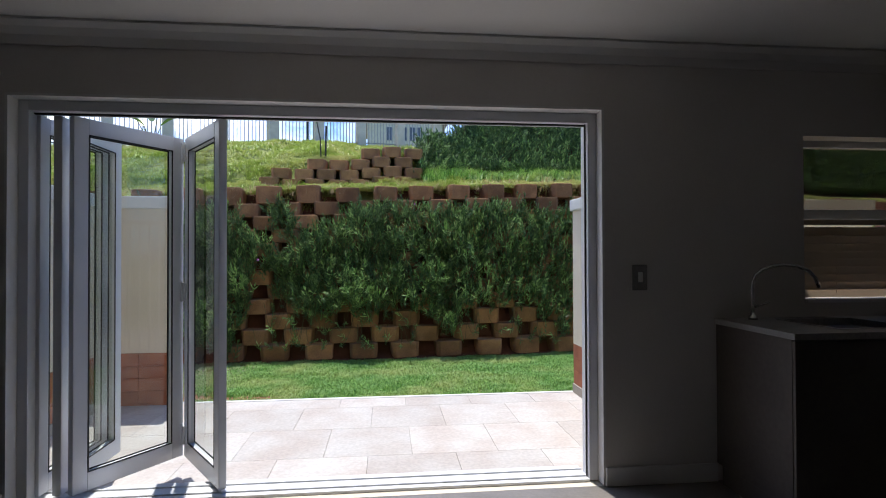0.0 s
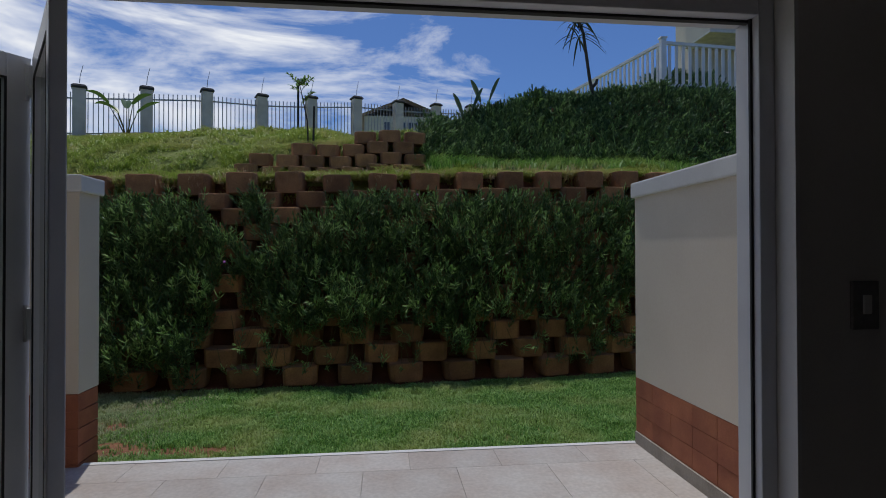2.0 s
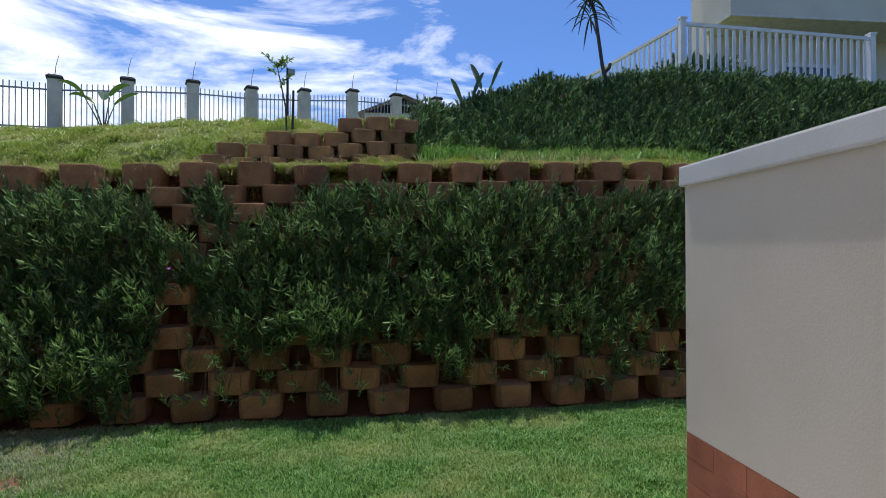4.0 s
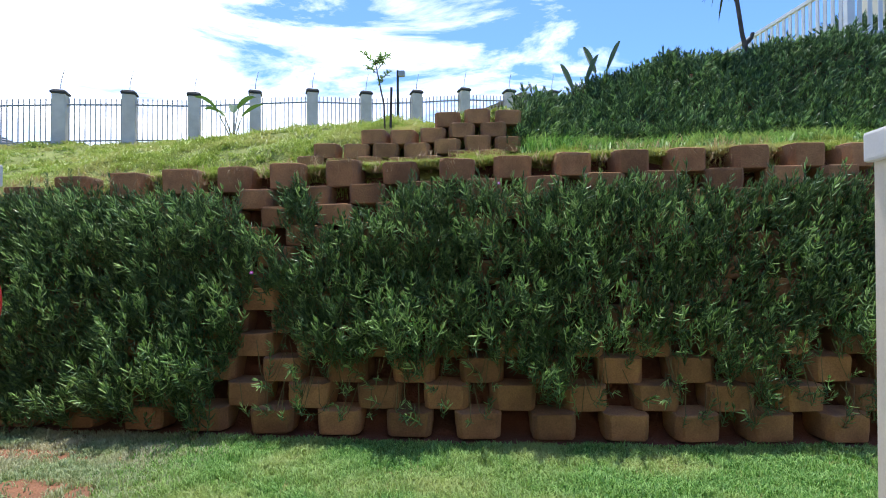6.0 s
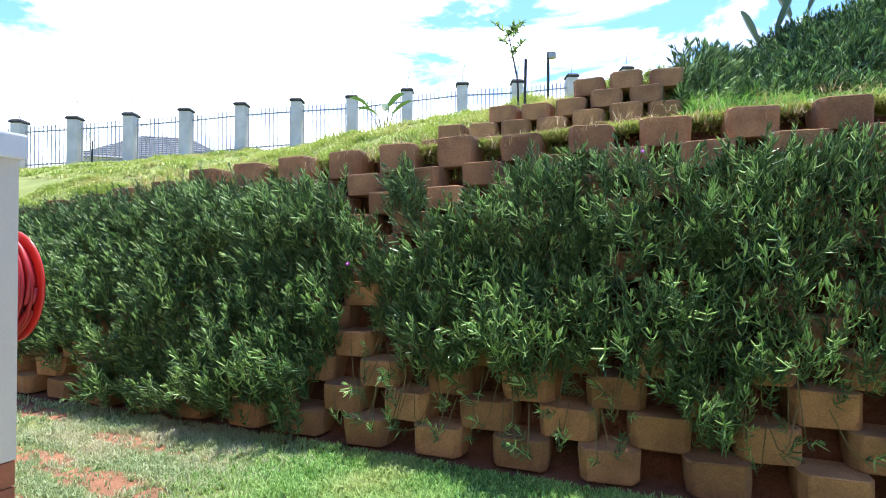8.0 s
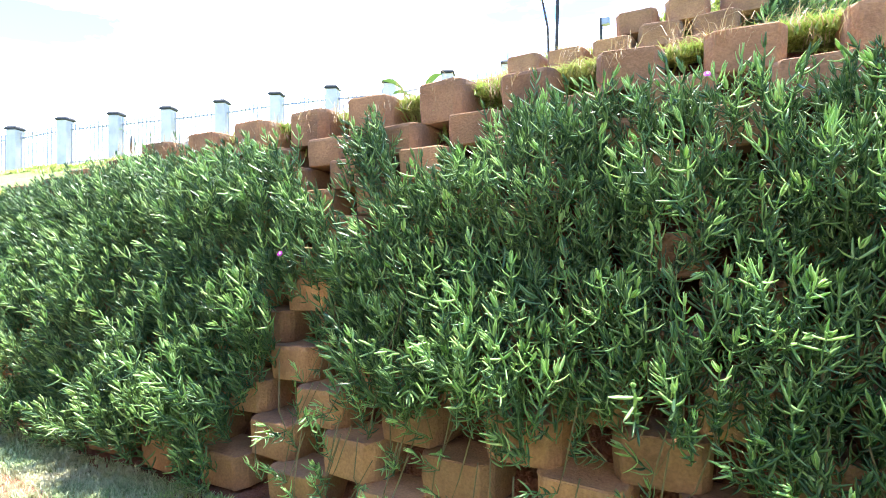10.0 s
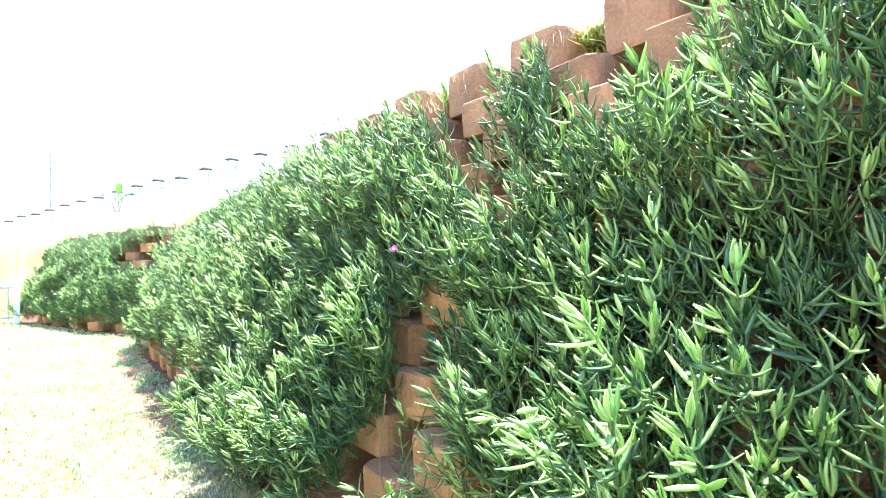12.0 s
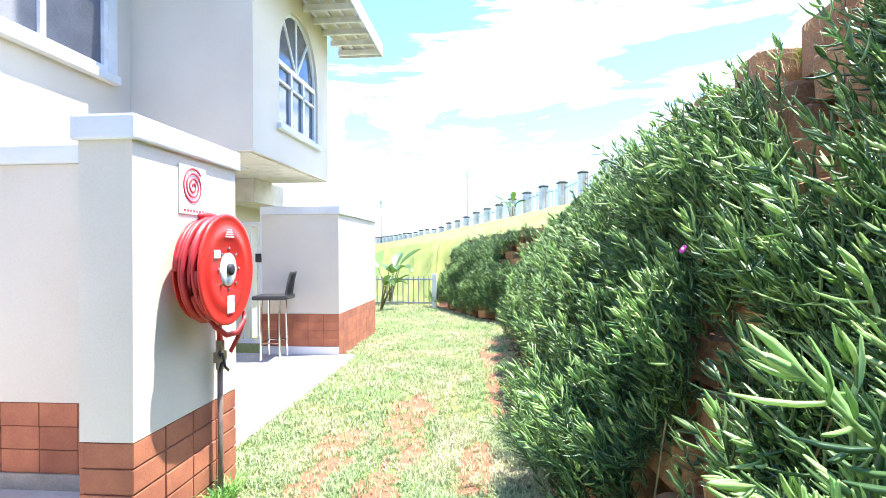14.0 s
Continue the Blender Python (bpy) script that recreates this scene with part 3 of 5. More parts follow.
wall_right = yard_wall([(1.85, 2.10, 4.03, 5.255), (2.10, 4.9, 5.015, 5.255)], "cream plastered garden wall with white coping and brick foot")
wall_left = yard_wall([(-2.93, -1.98, 5.20, 5.45), (-2.79, -2.55, WALL_OUT, 5.20)], "cream plastered garden wall carrying the red hose reel")
wall_next = yard_wall([(-9.0, -6.75, 4.77, 5.0), (-7.0, -6.76, 3.95, 4.77)], "cream plastered garden wall at the next patio", 0.0)
bm = bmesh.new()
box(bm, 1.835, 1.8495, 4.03, 5.24, PATIO - 0.012, PATIO + 0.085, 0.002)
setting("skirting", bm, M_PLINTH, "grey cement skirting along the patio wall", "skirting")
setting("skirting", cube(-2.5495, -2.535, WALL_OUT, 5.19, PATIO - 0.012, PATIO + 0.085, 0.002), M_PLINTH, "grey cement skirting along the patio wall", "skirting")
setting("skirting", cube(-6.7495, -6.735, 3.96, 5.0, -0.3, -0.06, 0.002), M_CAP, "white painted skirting at the foot of the wall", "skirting")


def gate(x, y0, y1, z0, drop=0.0):
    ob = tagged(empty("side_gate"), "white steel side gate with a black lock, shut", "gate", "side gates of the yards")
    for y in (y0, y1 - 0.05):
        part("gate_post", cube(x - 0.025, x + 0.025, y, y + 0.05, z0, z0 + 1.86, 0.004), M_WHITE, ob)
    for z in (z0 + 0.12, z0 + 1.72):
        part("rail", cube(x - 0.018, x + 0.018, y0 + 0.05, y1 - 0.05, z, z + 0.05, 0.003), M_WHITE, ob)
    bar = mesh_of("bar", tube(bmesh.new(), [(0, 0, z0 + 0.17), (0, 0, z0 + 1.72)], 0.012, 8), M_WHITE)
    n = int((y1 - y0 - 0.15) / 0.09)
    for k in range(n):
        b = new("bar", bar)
        b.parent = ob
        b.matrix_basis = Matrix.Translation((x, y0 + 0.11 + k * (y1 - y0 - 0.2) / max(n - 1, 1), 0))
    part("lock", cube(x - 0.06, x + 0.045, y1 - 0.11, y1 - 0.03, z0 + 1.22, z0 + 1.34, 0.006), M_SEAL, ob, "black lock box")


gate(1.905, 3.12, 4.0, PATIO - 0.01)
gate(-6.88, 3.12, 3.93, -0.165)

# ---- upper storey and roof seen over the wall ----
M_SOFFIT = material("cream_soffit", (0.74, 0.70, 0.60), 0.9, bump=0.05)
M_FRAMEW = material("white_window_frame", (0.78, 0.78, 0.80), 0.4, bump=0.03)


def next_house():
    ob = tagged(empty("next_house"), "cream plastered house with a projecting upper bay and tiled roof", "house")
    part("wall", cube(-14.0, -6.303, 2.6, WALL_OUT - 0.004, -0.3, 5.3), M_PLASTER, ob)
    # bay with an arched window opening in its front
    bx0, bx1, by, bz0, bz1 = -8.0, -5.33, 4.48, 2.28, 4.78
    wx0, wx1, ws, wh, ar = -7.5, -6.05, 2.74, 3.52, 0.80
    part("bay_wall", cube(bx1 - 0.15, bx1, WALL_OUT, by - 0.12, bz0, bz1), M_PLASTER, ob)
    part("bay_wall", cube(bx0, bx0 + 0.15, WALL_OUT, by - 0.12, bz0, bz1), M_PLASTER, ob)
    part("bay_wall", cube(bx0 + 0.15, bx1 - 0.15, WALL_OUT, by - 0.12, bz0, bz0 + 0.15), M_PLASTER, ob)
    part("bay_wall", cube(bx0, wx0, by - 0.12, by, bz0, bz1), M_PLASTER, ob)
    part("bay_wall", cube(wx1, bx1, by - 0.12, by, bz0, bz1), M_PLASTER, ob)
    part("bay_wall", cube(wx0, wx1, by - 0.12, by, bz0, ws), M_PLASTER, ob)
    bm = bmesh.new()
    n, mid, half = 44, (wx0 + wx1) / 2, (wx1 - wx0) / 2
    ring = []
    for k in range(n + 1):
        x = wx0 + (wx1 - wx0) * k / n
        za = wh + ar * math.sqrt(max(0, 1 - ((x - mid) / half) ** 2))
        ring.append([bm.verts.new(p) for p in ((x, by, za), (x, by, bz1), (x, by - 0.12, bz1), (x, by - 0.12, za))])
    for p, q in zip(ring, ring[1:]):
        for m in range(4):
            bm.faces.new((p[m], p[(m + 1) % 4], q[(m + 1) % 4], q[m]))
    bmesh.ops.recalc_face_normals(bm, faces=bm.faces[:])
    part("bay_arch", bm, M_PLASTER, ob)
    part("soffit", cube(bx0 + 0.05, bx1 - 0.05, WALL_OUT, by - 0.05, bz0 - 0.014, bz0 - 0.001), M_SOFFIT, ob)
    part("beam", cube(-9.4, -7.3, WALL_OUT, 3.6, 1.92, 2.262, 0.006), M_SOFFIT, ob)
    part("soffit_light", lathe(bmesh.new(), [(0.07, 0), (0.08, 0.01), (0.08, 0.018)], 20, Matrix.Translation((-6.4, 3.85, bz0 - 0.034))), M_FRAMEW, ob)
    win = part("window", cube(wx0 + 0.05, wx1 - 0.05, by - 0.075, by - 0.065, ws + 0.05, wh + ar), M_DARKGLASS, ob, "arched window")
    fb = by - 0.09
    bm = bmesh.new()
    for xa, xb, za, zb in ((wx0, wx0 + 0.06, ws, wh), (wx1 - 0.06, wx1, ws, wh), (wx0 + 0.06, wx1 - 0.06, ws, ws + 0.06), (wx0 + 0.06, wx1 - 0.06, wh - 0.03, wh + 0.03),
                           (mid - 0.25, mid - 0.20, ws + 0.06, wh - 0.03), (mid + 0.20, mid + 0.25, ws + 0.06, wh - 0.03), (wx0 + 0.06, wx1 - 0.06, 3.28, 3.31)):
        box(bm, xa, xb, fb, fb + 0.06, za, zb)
    part("frame", bm, M_FRAMEW, win)
    for a in (0.0, 0.7, -0.7):
        bm = tube(bmesh.new(), [(mid, fb + 0.03, wh), (mid + math.sin(a) * half * 0.95, fb + 0.03, wh + math.cos(a) * ar * 0.97)], 0.02, 6)
        part("mullion", bm, M_FRAMEW, win)
    bm = tube(bmesh.new(), [(mid + half * 0.97 * math.cos(a), fb + 0.03, wh + ar * 0.97 * math.sin(a)) for a in (math.pi * k / 16 for k in range(17))], 0.03, 6)
    part("arch", bm, M_FRAMEW, win)
    part("sill", cube(wx0 - 0.06, wx1 + 0.06, by - 0.02, by + 0.05, ws - 0.07, ws, 0.006), M_CAP, win)
    # eaves over the bay
    rx0, rx1, ry = -8.65, -4.9, 5.2
    bm = bmesh.new()
    y0, z0, y1, z1 = ry + 0.02, 4.60, 3.1, 5.62
    vs = [bm.verts.new(p) for p in ((rx0, y0, z0), (rx1, y0, z0), (rx1, y1, z1), (rx0, y1, z1), (rx0, y0, z0 + 0.05), (rx1, y0, z0 + 0.05), (rx1, y1, z1 + 0.05), (rx0, y1, z1 + 0.05))]
    for f in ((0, 1, 2, 3), (7, 6, 5, 4), (0, 4, 5, 1), (1, 5, 6, 2), (2, 6, 7, 3), (3, 7, 4, 0)):
        bm.faces.new([vs[i] for i in f])
    roof = part("roof", bm, M_ROOF, ob)
    x = rx0 + 0.06
    while x < rx1:
        part("rafter", cube(x - 0.025, x + 0.025, by + 0.002, ry, 4.46, 4.545, 0.004), M_FRAMEW, roof)
        x += 0.42
    for k in range(4):
        y = by + 0.06 + 0.19 * k
        part("batten", cube(rx0, rx1, y - 0.022, y + 0.022, 4.547, 4.58), M_FRAMEW, roof)
    part("deck", cube(rx0, rx1, by + 0.002, ry, 4.582, 4.596), M_SOFFIT, roof)
    part("fascia", cube(rx0 - 0.01, rx1, ry + 0.001, ry + 0.026, 4.44, 4.64, 0.003), M_FRAMEW, roof, "white fascia board")
    part("gable_board", cube(rx0 - 0.035, rx0 - 0.011, by, ry + 0.02, 4.44, 4.60, 0.003), M_FRAMEW, roof)


next_house()


def upper_window():
    x0, x1, z0, z1, y = -4.92, -3.3, 3.02, 4.25, WALL_OUT
    ob = tagged(empty("upper_window"), "white framed upper storey window in the cream wall", "window")
    part("pane", cube(x0 + 0.05, x1 - 0.05, y + 0.004, y + 0.012, z0 + 0.05, z1 - 0.05), M_DARKGLASS, ob)
    for a, b, c, d in ((x0, x0 + 0.06, z0, z1), (x1 - 0.06, x1, z0, z1), (x0 + 0.06, x1 - 0.06, z0, z0 + 0.06), (x0 + 0.06, x1 - 0.06, z1 - 0.06, z1), (-4.15, -4.09, z0 + 0.06, z1 - 0.06)):
        part("frame", cube(a, b, y + 0.0005, y + 0.05, c, d, 0.004), M_FRAMEW, ob)
    part("sill", cube(x0 - 0.14, x1 + 0.1, y + 0.0005, y + 0.09, z0 - 0.09, z0 - 0.001, 0.008), M_CAP, ob)
    part("surround", cube(x0 - 0.14, x0 - 0.001, y + 0.0005, y + 0.05, z0, z1 + 0.1, 0.005), M_CAP, ob)


upper_window()
bm = bmesh.new()
vs = [bm.verts.new(p) for p in ((-6.2, 3.6, 5.25), (12, 3.6, 5.25), (12, -1, 7.4), (-6.2, -1, 7.4), (12, -5.5, 5.25), (-6.2, -5.5, 5.25))]
bm.faces.new((vs[0], vs[1], vs[2], vs[3]))
bm.faces.new((vs[3], vs[2], vs[4], vs[5]))
bmesh.ops.solidify(bm, geom=bm.faces[:], thickness=0.08)
setting("roof", bm, M_ROOF, "grey tiled house roof", "roof")

# ---- hose reel on the yard wall ----
M_RED = material("red_enamel", (0.62, 0.03, 0.022), 0.3, (0.52, 0.025, 0.02), 5, 60, 0.03, detail=0.1)
M_HOSE = material("red_rubber_hose", (0.45, 0.025, 0.03), 0.45, (0.36, 0.02, 0.022), 9, 90, 0.1)
M_RUST = material("dark_rusty_pipe", (0.22, 0.15, 0.12), 0.8, (0.13, 0.09, 0.07), 14, 90, 0.4)
M_BRASS = material("worn_brass", (0.45, 0.36, 0.25), 0.45, (0.3, 0.24, 0.17), 20, 90, 0.2, metal=0.8)
M_LABEL = material("white_label", (0.8, 0.8, 0.8), 0.5, bump=0.0)
M_REDINK = material("red_sign_ink", (0.6, 0.03, 0.04), 0.5, bump=0.0)
RX, RY, RZ = -2.43, 5.45, 1.11


def hose_reel():
    ob = tagged(empty("fire_hose_reel", Matrix.Translation((RX, RY, RZ)) @ Matrix.Diagonal((1, 0.68, 1, 1))), "red fire hose reel wound with red hose on the wall", "hose reel")
    turn = Matrix.Rotation(radians(-90), 4, "X")  # z of the lathe points out of the wall
    front = part("front_disc", lathe(bmesh.new(), [(0.03, 0.285), (0.275, 0.285), (0.285, 0.292), (0.285, 0.304), (0.275, 0.309), (0.262, 0.302), (0.215, 0.300), (0.205, 0.307), (0.17, 0.307), (0.16, 0.301), (0.03, 0.301)], 56, turn), M_RED, ob, smooth=True)
    part("hub_plate", lathe(bmesh.new(), [(0.02, 0.301), (0.085, 0.301), (0.085, 0.306), (0.06, 0.312), (0.02, 0.312)], 32, turn), M_LABEL, front, "white hub plate", True)
    part("hub", lathe(bmesh.new(), [(0.022, 0.30), (0.03, 0.312), (0.03, 0.335), (0.02, 0.34), (0.005, 0.34)], 20, turn), M_SEAL, front, smooth=True)
    for k in range(8):
        a = 2 * math.pi * k / 8
        part("bolt", lathe(bmesh.new(), [(0.009, 0.303), (0.009, 0.312), (0.004, 0.314)], 8, turn @ Matrix.Translation((0.105 * math.cos(a), 0.105 * math.sin(a), 0))), M_CHROME, front)
    part("label", cube(-0.055, 0.02, 0.3095, 0.3105, -0.225, -0.135), M_LABEL, front, "white instruction label")
    part("label", cube(0.09, 0.15, 0.3095, 0.3105, 0.06, 0.10), M_LABEL, front, "white instruction label")
    for k in range(4):
        part("writing", cube(-0.05 + 0.006 * k, 0.04 - 0.008 * k, 0.3095, 0.3103, 0.165 + 0.012 * k, 0.171 + 0.012 * k), M_LABEL, front)
    part("back_disc", lathe(bmesh.new(), [(0.03, 0.085), (0.25, 0.085), (0.258, 0.09), (0.258, 0.098), (0.25, 0.1), (0.03, 0.098)], 56, turn), M_RED, ob, smooth=True)
    part("drum", lathe(bmesh.new(), [(0.15, 0.098), (0.15, 0.286)], 32, turn), M_RED, ob)
    bm = bmesh.new()
    for layer, r in enumerate((0.185, 0.221, 0.254)):
        count = 5
        pts = []
        for k in range(count * 24 + 1):
            a = 2 * math.pi * k / 24
            y = 0.115 + 0.155 * (k / (count * 24) if layer % 2 == 0 else 1 - k / (count * 24))
            y += 0.010 * math.sin(0.47 * a + 2.1 * layer) + 0.006 * math.sin(1.3 * a + layer)
            q = r + 0.005 * math.sin(0.83 * a + 1.7 * layer)
            pts.append((q * math.cos(a), min(max(y, 0.118), 0.268), q * math.sin(a)))
        tube(bm, pts, 0.0175, 8)
    # a slack turn that lies across the others
    tube(bm, [(0.279 * math.cos(a), 0.135 + 0.115 * f, 0.279 * math.sin(a)) for f, a in ((k / 20, 1.3 + 3.2 * k / 20) for k in range(21))], 0.0165, 8)
    part("hose", bm, M_HOSE, ob, "wound red rubber hose", True)
    bm = bmesh.new()
    tube(bm, [(0.05, 0.2, -0.25), (0.02, 0.21, -0.29), (-0.05, 0.25, -0.345), (-0.14, 0.27, -0.345), (-0.21, 0.28, -0.29), (-0.22, 0.27, -0.25), (-0.23, 0.26, -0.30), (-0.22, 0.22, -0.38), (-0.20, 0.17, -0.46)], 0.0155, 8)
    part("hose_tail", bm, M_HOSE, ob, smooth=True)
    part("bracket", cube(-0.04, 0.04, 0.0005, 0.06, -0.16, 0.16, 0.006), M_RED, ob)
    bm = tube(bmesh.new(), [(0, 0.05, 0), (0, 0.30, 0)], 0.028, 12)
    part("axle", bm, M_RED, ob)
    bm = bmesh.new()
    tube(bm, [(-0.21, 0.075, -0.40), (-0.21, 0.075, -0.56)], 0.03, 12)
    tube(bm, [(-0.21, 0.075, -0.47), (-0.15, 0.12, -0.47)], 0.022, 10)
    box(bm, -0.25, -0.17, 0.045, 0.105, -0.52, -0.46, 0.008)
    part("valve", bm, M_BRASS, ob, "brass stop valve", False)
    bm = bmesh.new()
    tube(bm, [(-0.15, 0.12, -0.47), (-0.14, 0.15, -0.46), (-0.145, 0.165, -0.53), (-0.19, 0.16, -0.56)], 0.009, 8)
    lathe(bm, [(0.028, 0), (0.03, 0.008), (0.028, 0.016)], 14, pose(-0.15, 0.14, -0.535, 70, 0, 20))
    part("nozzle", bm, M_SEAL, ob, "black hose nozzle", True)
    bm = tube(bmesh.new(), [(-0.21, 0.075, -0.55), (-0.21, 0.075, -1.36)], 0.020, 12)
    part("supply_pipe", bm, M_RUST, ob, "dark rusty supply pipe", True)
    bm = tube(bmesh.new(), [(-0.21, 0.075, -0.41), (-0.205, 0.07, -0.30), (-0.12, 0.05, -0.1), (0, 0.045, 0)], 0.022, 10)
    part("riser", bm, M_RED, ob, smooth=True)


hose_reel()


def reel_sign():
    ob = tagged(empty("fire_reel_sign", Matrix.Translation((-2.45, 5.451, 1.52))), "white sign with a red spiral above the hose reel", "sign")
    part("plate", cube(-0.125, 0.125, 0.0, 0.006, -0.125, 0.125, 0.002), M_LABEL, ob)
    bm = bmesh.new()
    a, pts = 0.0, []
    while a < 2 * math.pi * 3.4:
        r = 0.008 + 0.0042 * a
        pts.append((r * math.cos(a), 0.0062, 0.02 + r * math.sin(a)))
        a += 0.25
    tube(bm, pts, 0.0055, 6)
    part("spiral", bm, M_REDINK, ob, "red spiral")
    for k in range(7):
        part("writing", cube(-0.10 + 0.028 * k, -0.082 + 0.028 * k, 0.0062, 0.0078, -0.112, -0.1), M_REDINK, ob)


reel_sign()


def patio_chair():
    M_BLACK = material("black_plastic", (0.03, 0.03, 0.032), 0.45, bump=0.05)
    ob = tagged(empty("bar_chair", pose(-6.45, 4.24, -0.165, 0, 0, -84)), "tall black plastic chair on a steel frame beside the patio wall", "chair")
    part("seat", cube(-0.22, 0.22, -0.21, 0.21, 0.76, 0.815, 0.022), M_BLACK, ob, smooth=False)
    bm = bmesh.new()
    rows = []
    for k in range(9):
        f = k / 8
        x = -0.20 - 0.06 * f ** 1.5
        z = 0.80 + 0.31 * f
        rows.append([bm.verts.new((x - 0.02 + 0.03 * (abs(u) ** 2), 0.2 * u * (1 - 0.12 * f * f), z)) for u in (-1, -0.6, -0.2, 0.2, 0.6, 1)])
    for a, b in zip(rows, rows[1:]):
        for k in range(5):
            bm.faces.new((a[k], a[k + 1], b[k + 1], b[k]))
    bmesh.ops.solidify(bm, geom=bm.faces[:], thickness=0.035)
    part("backrest", bm, M_BLACK, ob, smooth=True)
    for sx in (-1, 1):
        for sy in (-1, 1):
            part("leg", tube(bmesh.new(), [(0.11 * sx, 0.15 * sy, 0.76), (0.12 * sx, 0.17 * sy, 0.0)], 0.015, 8), M_CHROME, ob)
    for sy in (-1, 1):
        part("stretcher", tube(bmesh.new(), [(-0.115, 0.165 * sy, 0.22), (0.115, 0.165 * sy, 0.22)], 0.01, 8), M_CHROME, ob)
    for sx in (-1, 1):
        part("stretcher", tube(bmesh.new(), [(0.115 * sx, -0.165, 0.22), (0.115 * sx, 0.165, 0.22)], 0.01, 8), M_CHROME, ob)


patio_chair()

# ---- fence on the crest ----
M_RAILW = material("pale_galvanised_rail", (0.34, 0.35, 0.37), 0.5, metal=0.3, bump=0.03)


def fence_base(k):
    x, y = FX + FDX * k, FY + FDY * k
    return Vector((x, y, float(land(x, y)) - 0.03))


heading = Matrix.Rotation(math.atan2(FDY, FDX), 4, "Z")
SPAN = math.hypot(FDX, FDY)
fence = tagged(empty("boundary_fence"), "steel palisade fence between grey plastered posts with dark caps", "fence")


def fence_meshes():
    shaft = mesh_of("fence_post", box(bmesh.new(), -0.17, 0.17, -0.17, 0.17, -0.6, 1.48, 0.012), M_POST)
    cap = bmesh.new()
    rings = []
    for r, z in ((0.17, 1.481), (0.205, 1.495), (0.205, 1.54), (0.15, 1.60), (0.05, 1.63)):
        rings.append([cap.verts.new((sx * r, sy * r, z)) for sx, sy in ((-1, -1), (1, -1), (1, 1), (-1, 1))])
    for a, b in zip(rings, rings[1:]):
        for k in range(4):
            cap.faces.new((a[k], a[(k + 1) % 4], b[(k + 1) % 4], b[k]))
    cap.faces.new(rings[-1])
    rod = tube(bmesh.new(), [(0, 0, 1.66), (0.02, 0, 1.9), (0.09, 0.02, 2.22)], [0.012, 0.01, 0.008], 6)
    pale = cube(-0.013, 0.013, -0.012, 0.012, 0.02, 1.38)
    return shaft, mesh_of("cap", cap, M_POSTCAP), mesh_of("rod", rod, M_STEEL), mesh_of("pale", pale, M_STEEL)


SHAFT, CAP, ROD, PALE = fence_meshes()
distant_railing = bmesh.new()
for k in range(-36, 13):
    p = new("fence_post", SHAFT)
    p.parent, p.matrix_basis = fence, Matrix.Translation(fence_base(k)) @ heading
    for nm, me in (("cap", CAP), ("rod", ROD)):
        o = new(nm, me)
        o.parent = p
    if k == 12:
        continue
    a, b = fence_base(k), fence_base(k + 1)
    for hgt in (0.12, 1.18):
        bm = bmesh.new()
        vs = [bm.verts.new(heading @ Vector((x, y, 0)) + a + Vector((0, 0, hgt + dz + (b.z - a.z) * x / SPAN))) for x in (0.165, SPAN - 0.165) for y in (0.013, 0.035) for dz in (0, 0.045)]
        for f in ((0, 1, 3, 2), (4, 6, 7, 5), (0, 4, 5, 1), (2, 3, 7, 6), (0, 2, 6, 4), (1, 5, 7, 3)):
            bm.faces.new([vs[i] for i in f])
        part("rail", bm, M_STEEL, fence)
    for j in range(11):
        f = (0.22 + (SPAN - 0.44) * j / 10) / SPAN
        m = Matrix.Translation(a.lerp(b, f)) @ heading
        if -12 <= k <= 9:
            o = new("pale", PALE)
            o.parent, o.matrix_basis = fence, m
        else:
            box(distant_railing, -0.013, 0.013, -0.012, 0.012, 0.02, 1.38, 0.0, m)
tagged(part("distant_railing", distant_railing, M_STEEL, fence), kind="stuff")

# ---- balustrade and house on the terrace ----
def balustrade(points, z0):
    ob = tagged(empty("balustrade"), "white painted terrace balustrade with upright slats", "balustrade")
    slat = mesh_of("slat", cube(-0.035, 0.035, -0.012, 0.012, 0.10, 0.98, 0.004), M_WHITE)
    for a, b in zip(points, points[1:]):
        a, b = Vector((*a, z0)), Vector((*b, z0))
        d = b - a
        L = d.length
        m = Matrix.Translation(a) @ Matrix.Rotation(math.atan2(d.y, d.x), 4, "Z")
        for z, t in ((0.98, 0.07), (0.06, 0.05)):
            r = part("rail", cube(0.06, L - 0.06, -0.035, 0.035, z, z + t, 0.006), M_WHITE, ob)
            r.matrix_basis = m
        n = int(L / 0.165)
        for k in range(1, n):
            s = new("slat", slat)
            s.parent = ob
            s.matrix_basis = m @ Matrix.Translation((L * k / n, 0, 0))
    for p in points:
        part("post", cube(p[0] - 0.06, p[0] + 0.06, p[1] - 0.06, p[1] + 0.06, z0 - 0.4, z0 + 1.10, 0.01), M_WHITE, ob)
        part("post_cap", cube(p[0] - 0.075, p[0] + 0.075, p[1] - 0.075, p[1] + 0.075, z0 + 1.10, z0 + 1.14, 0.008), M_WHITE, ob)


balustrade([(5.2, 17.2), (6.12, 12.75), (10.6, 13.1)], 4.93)


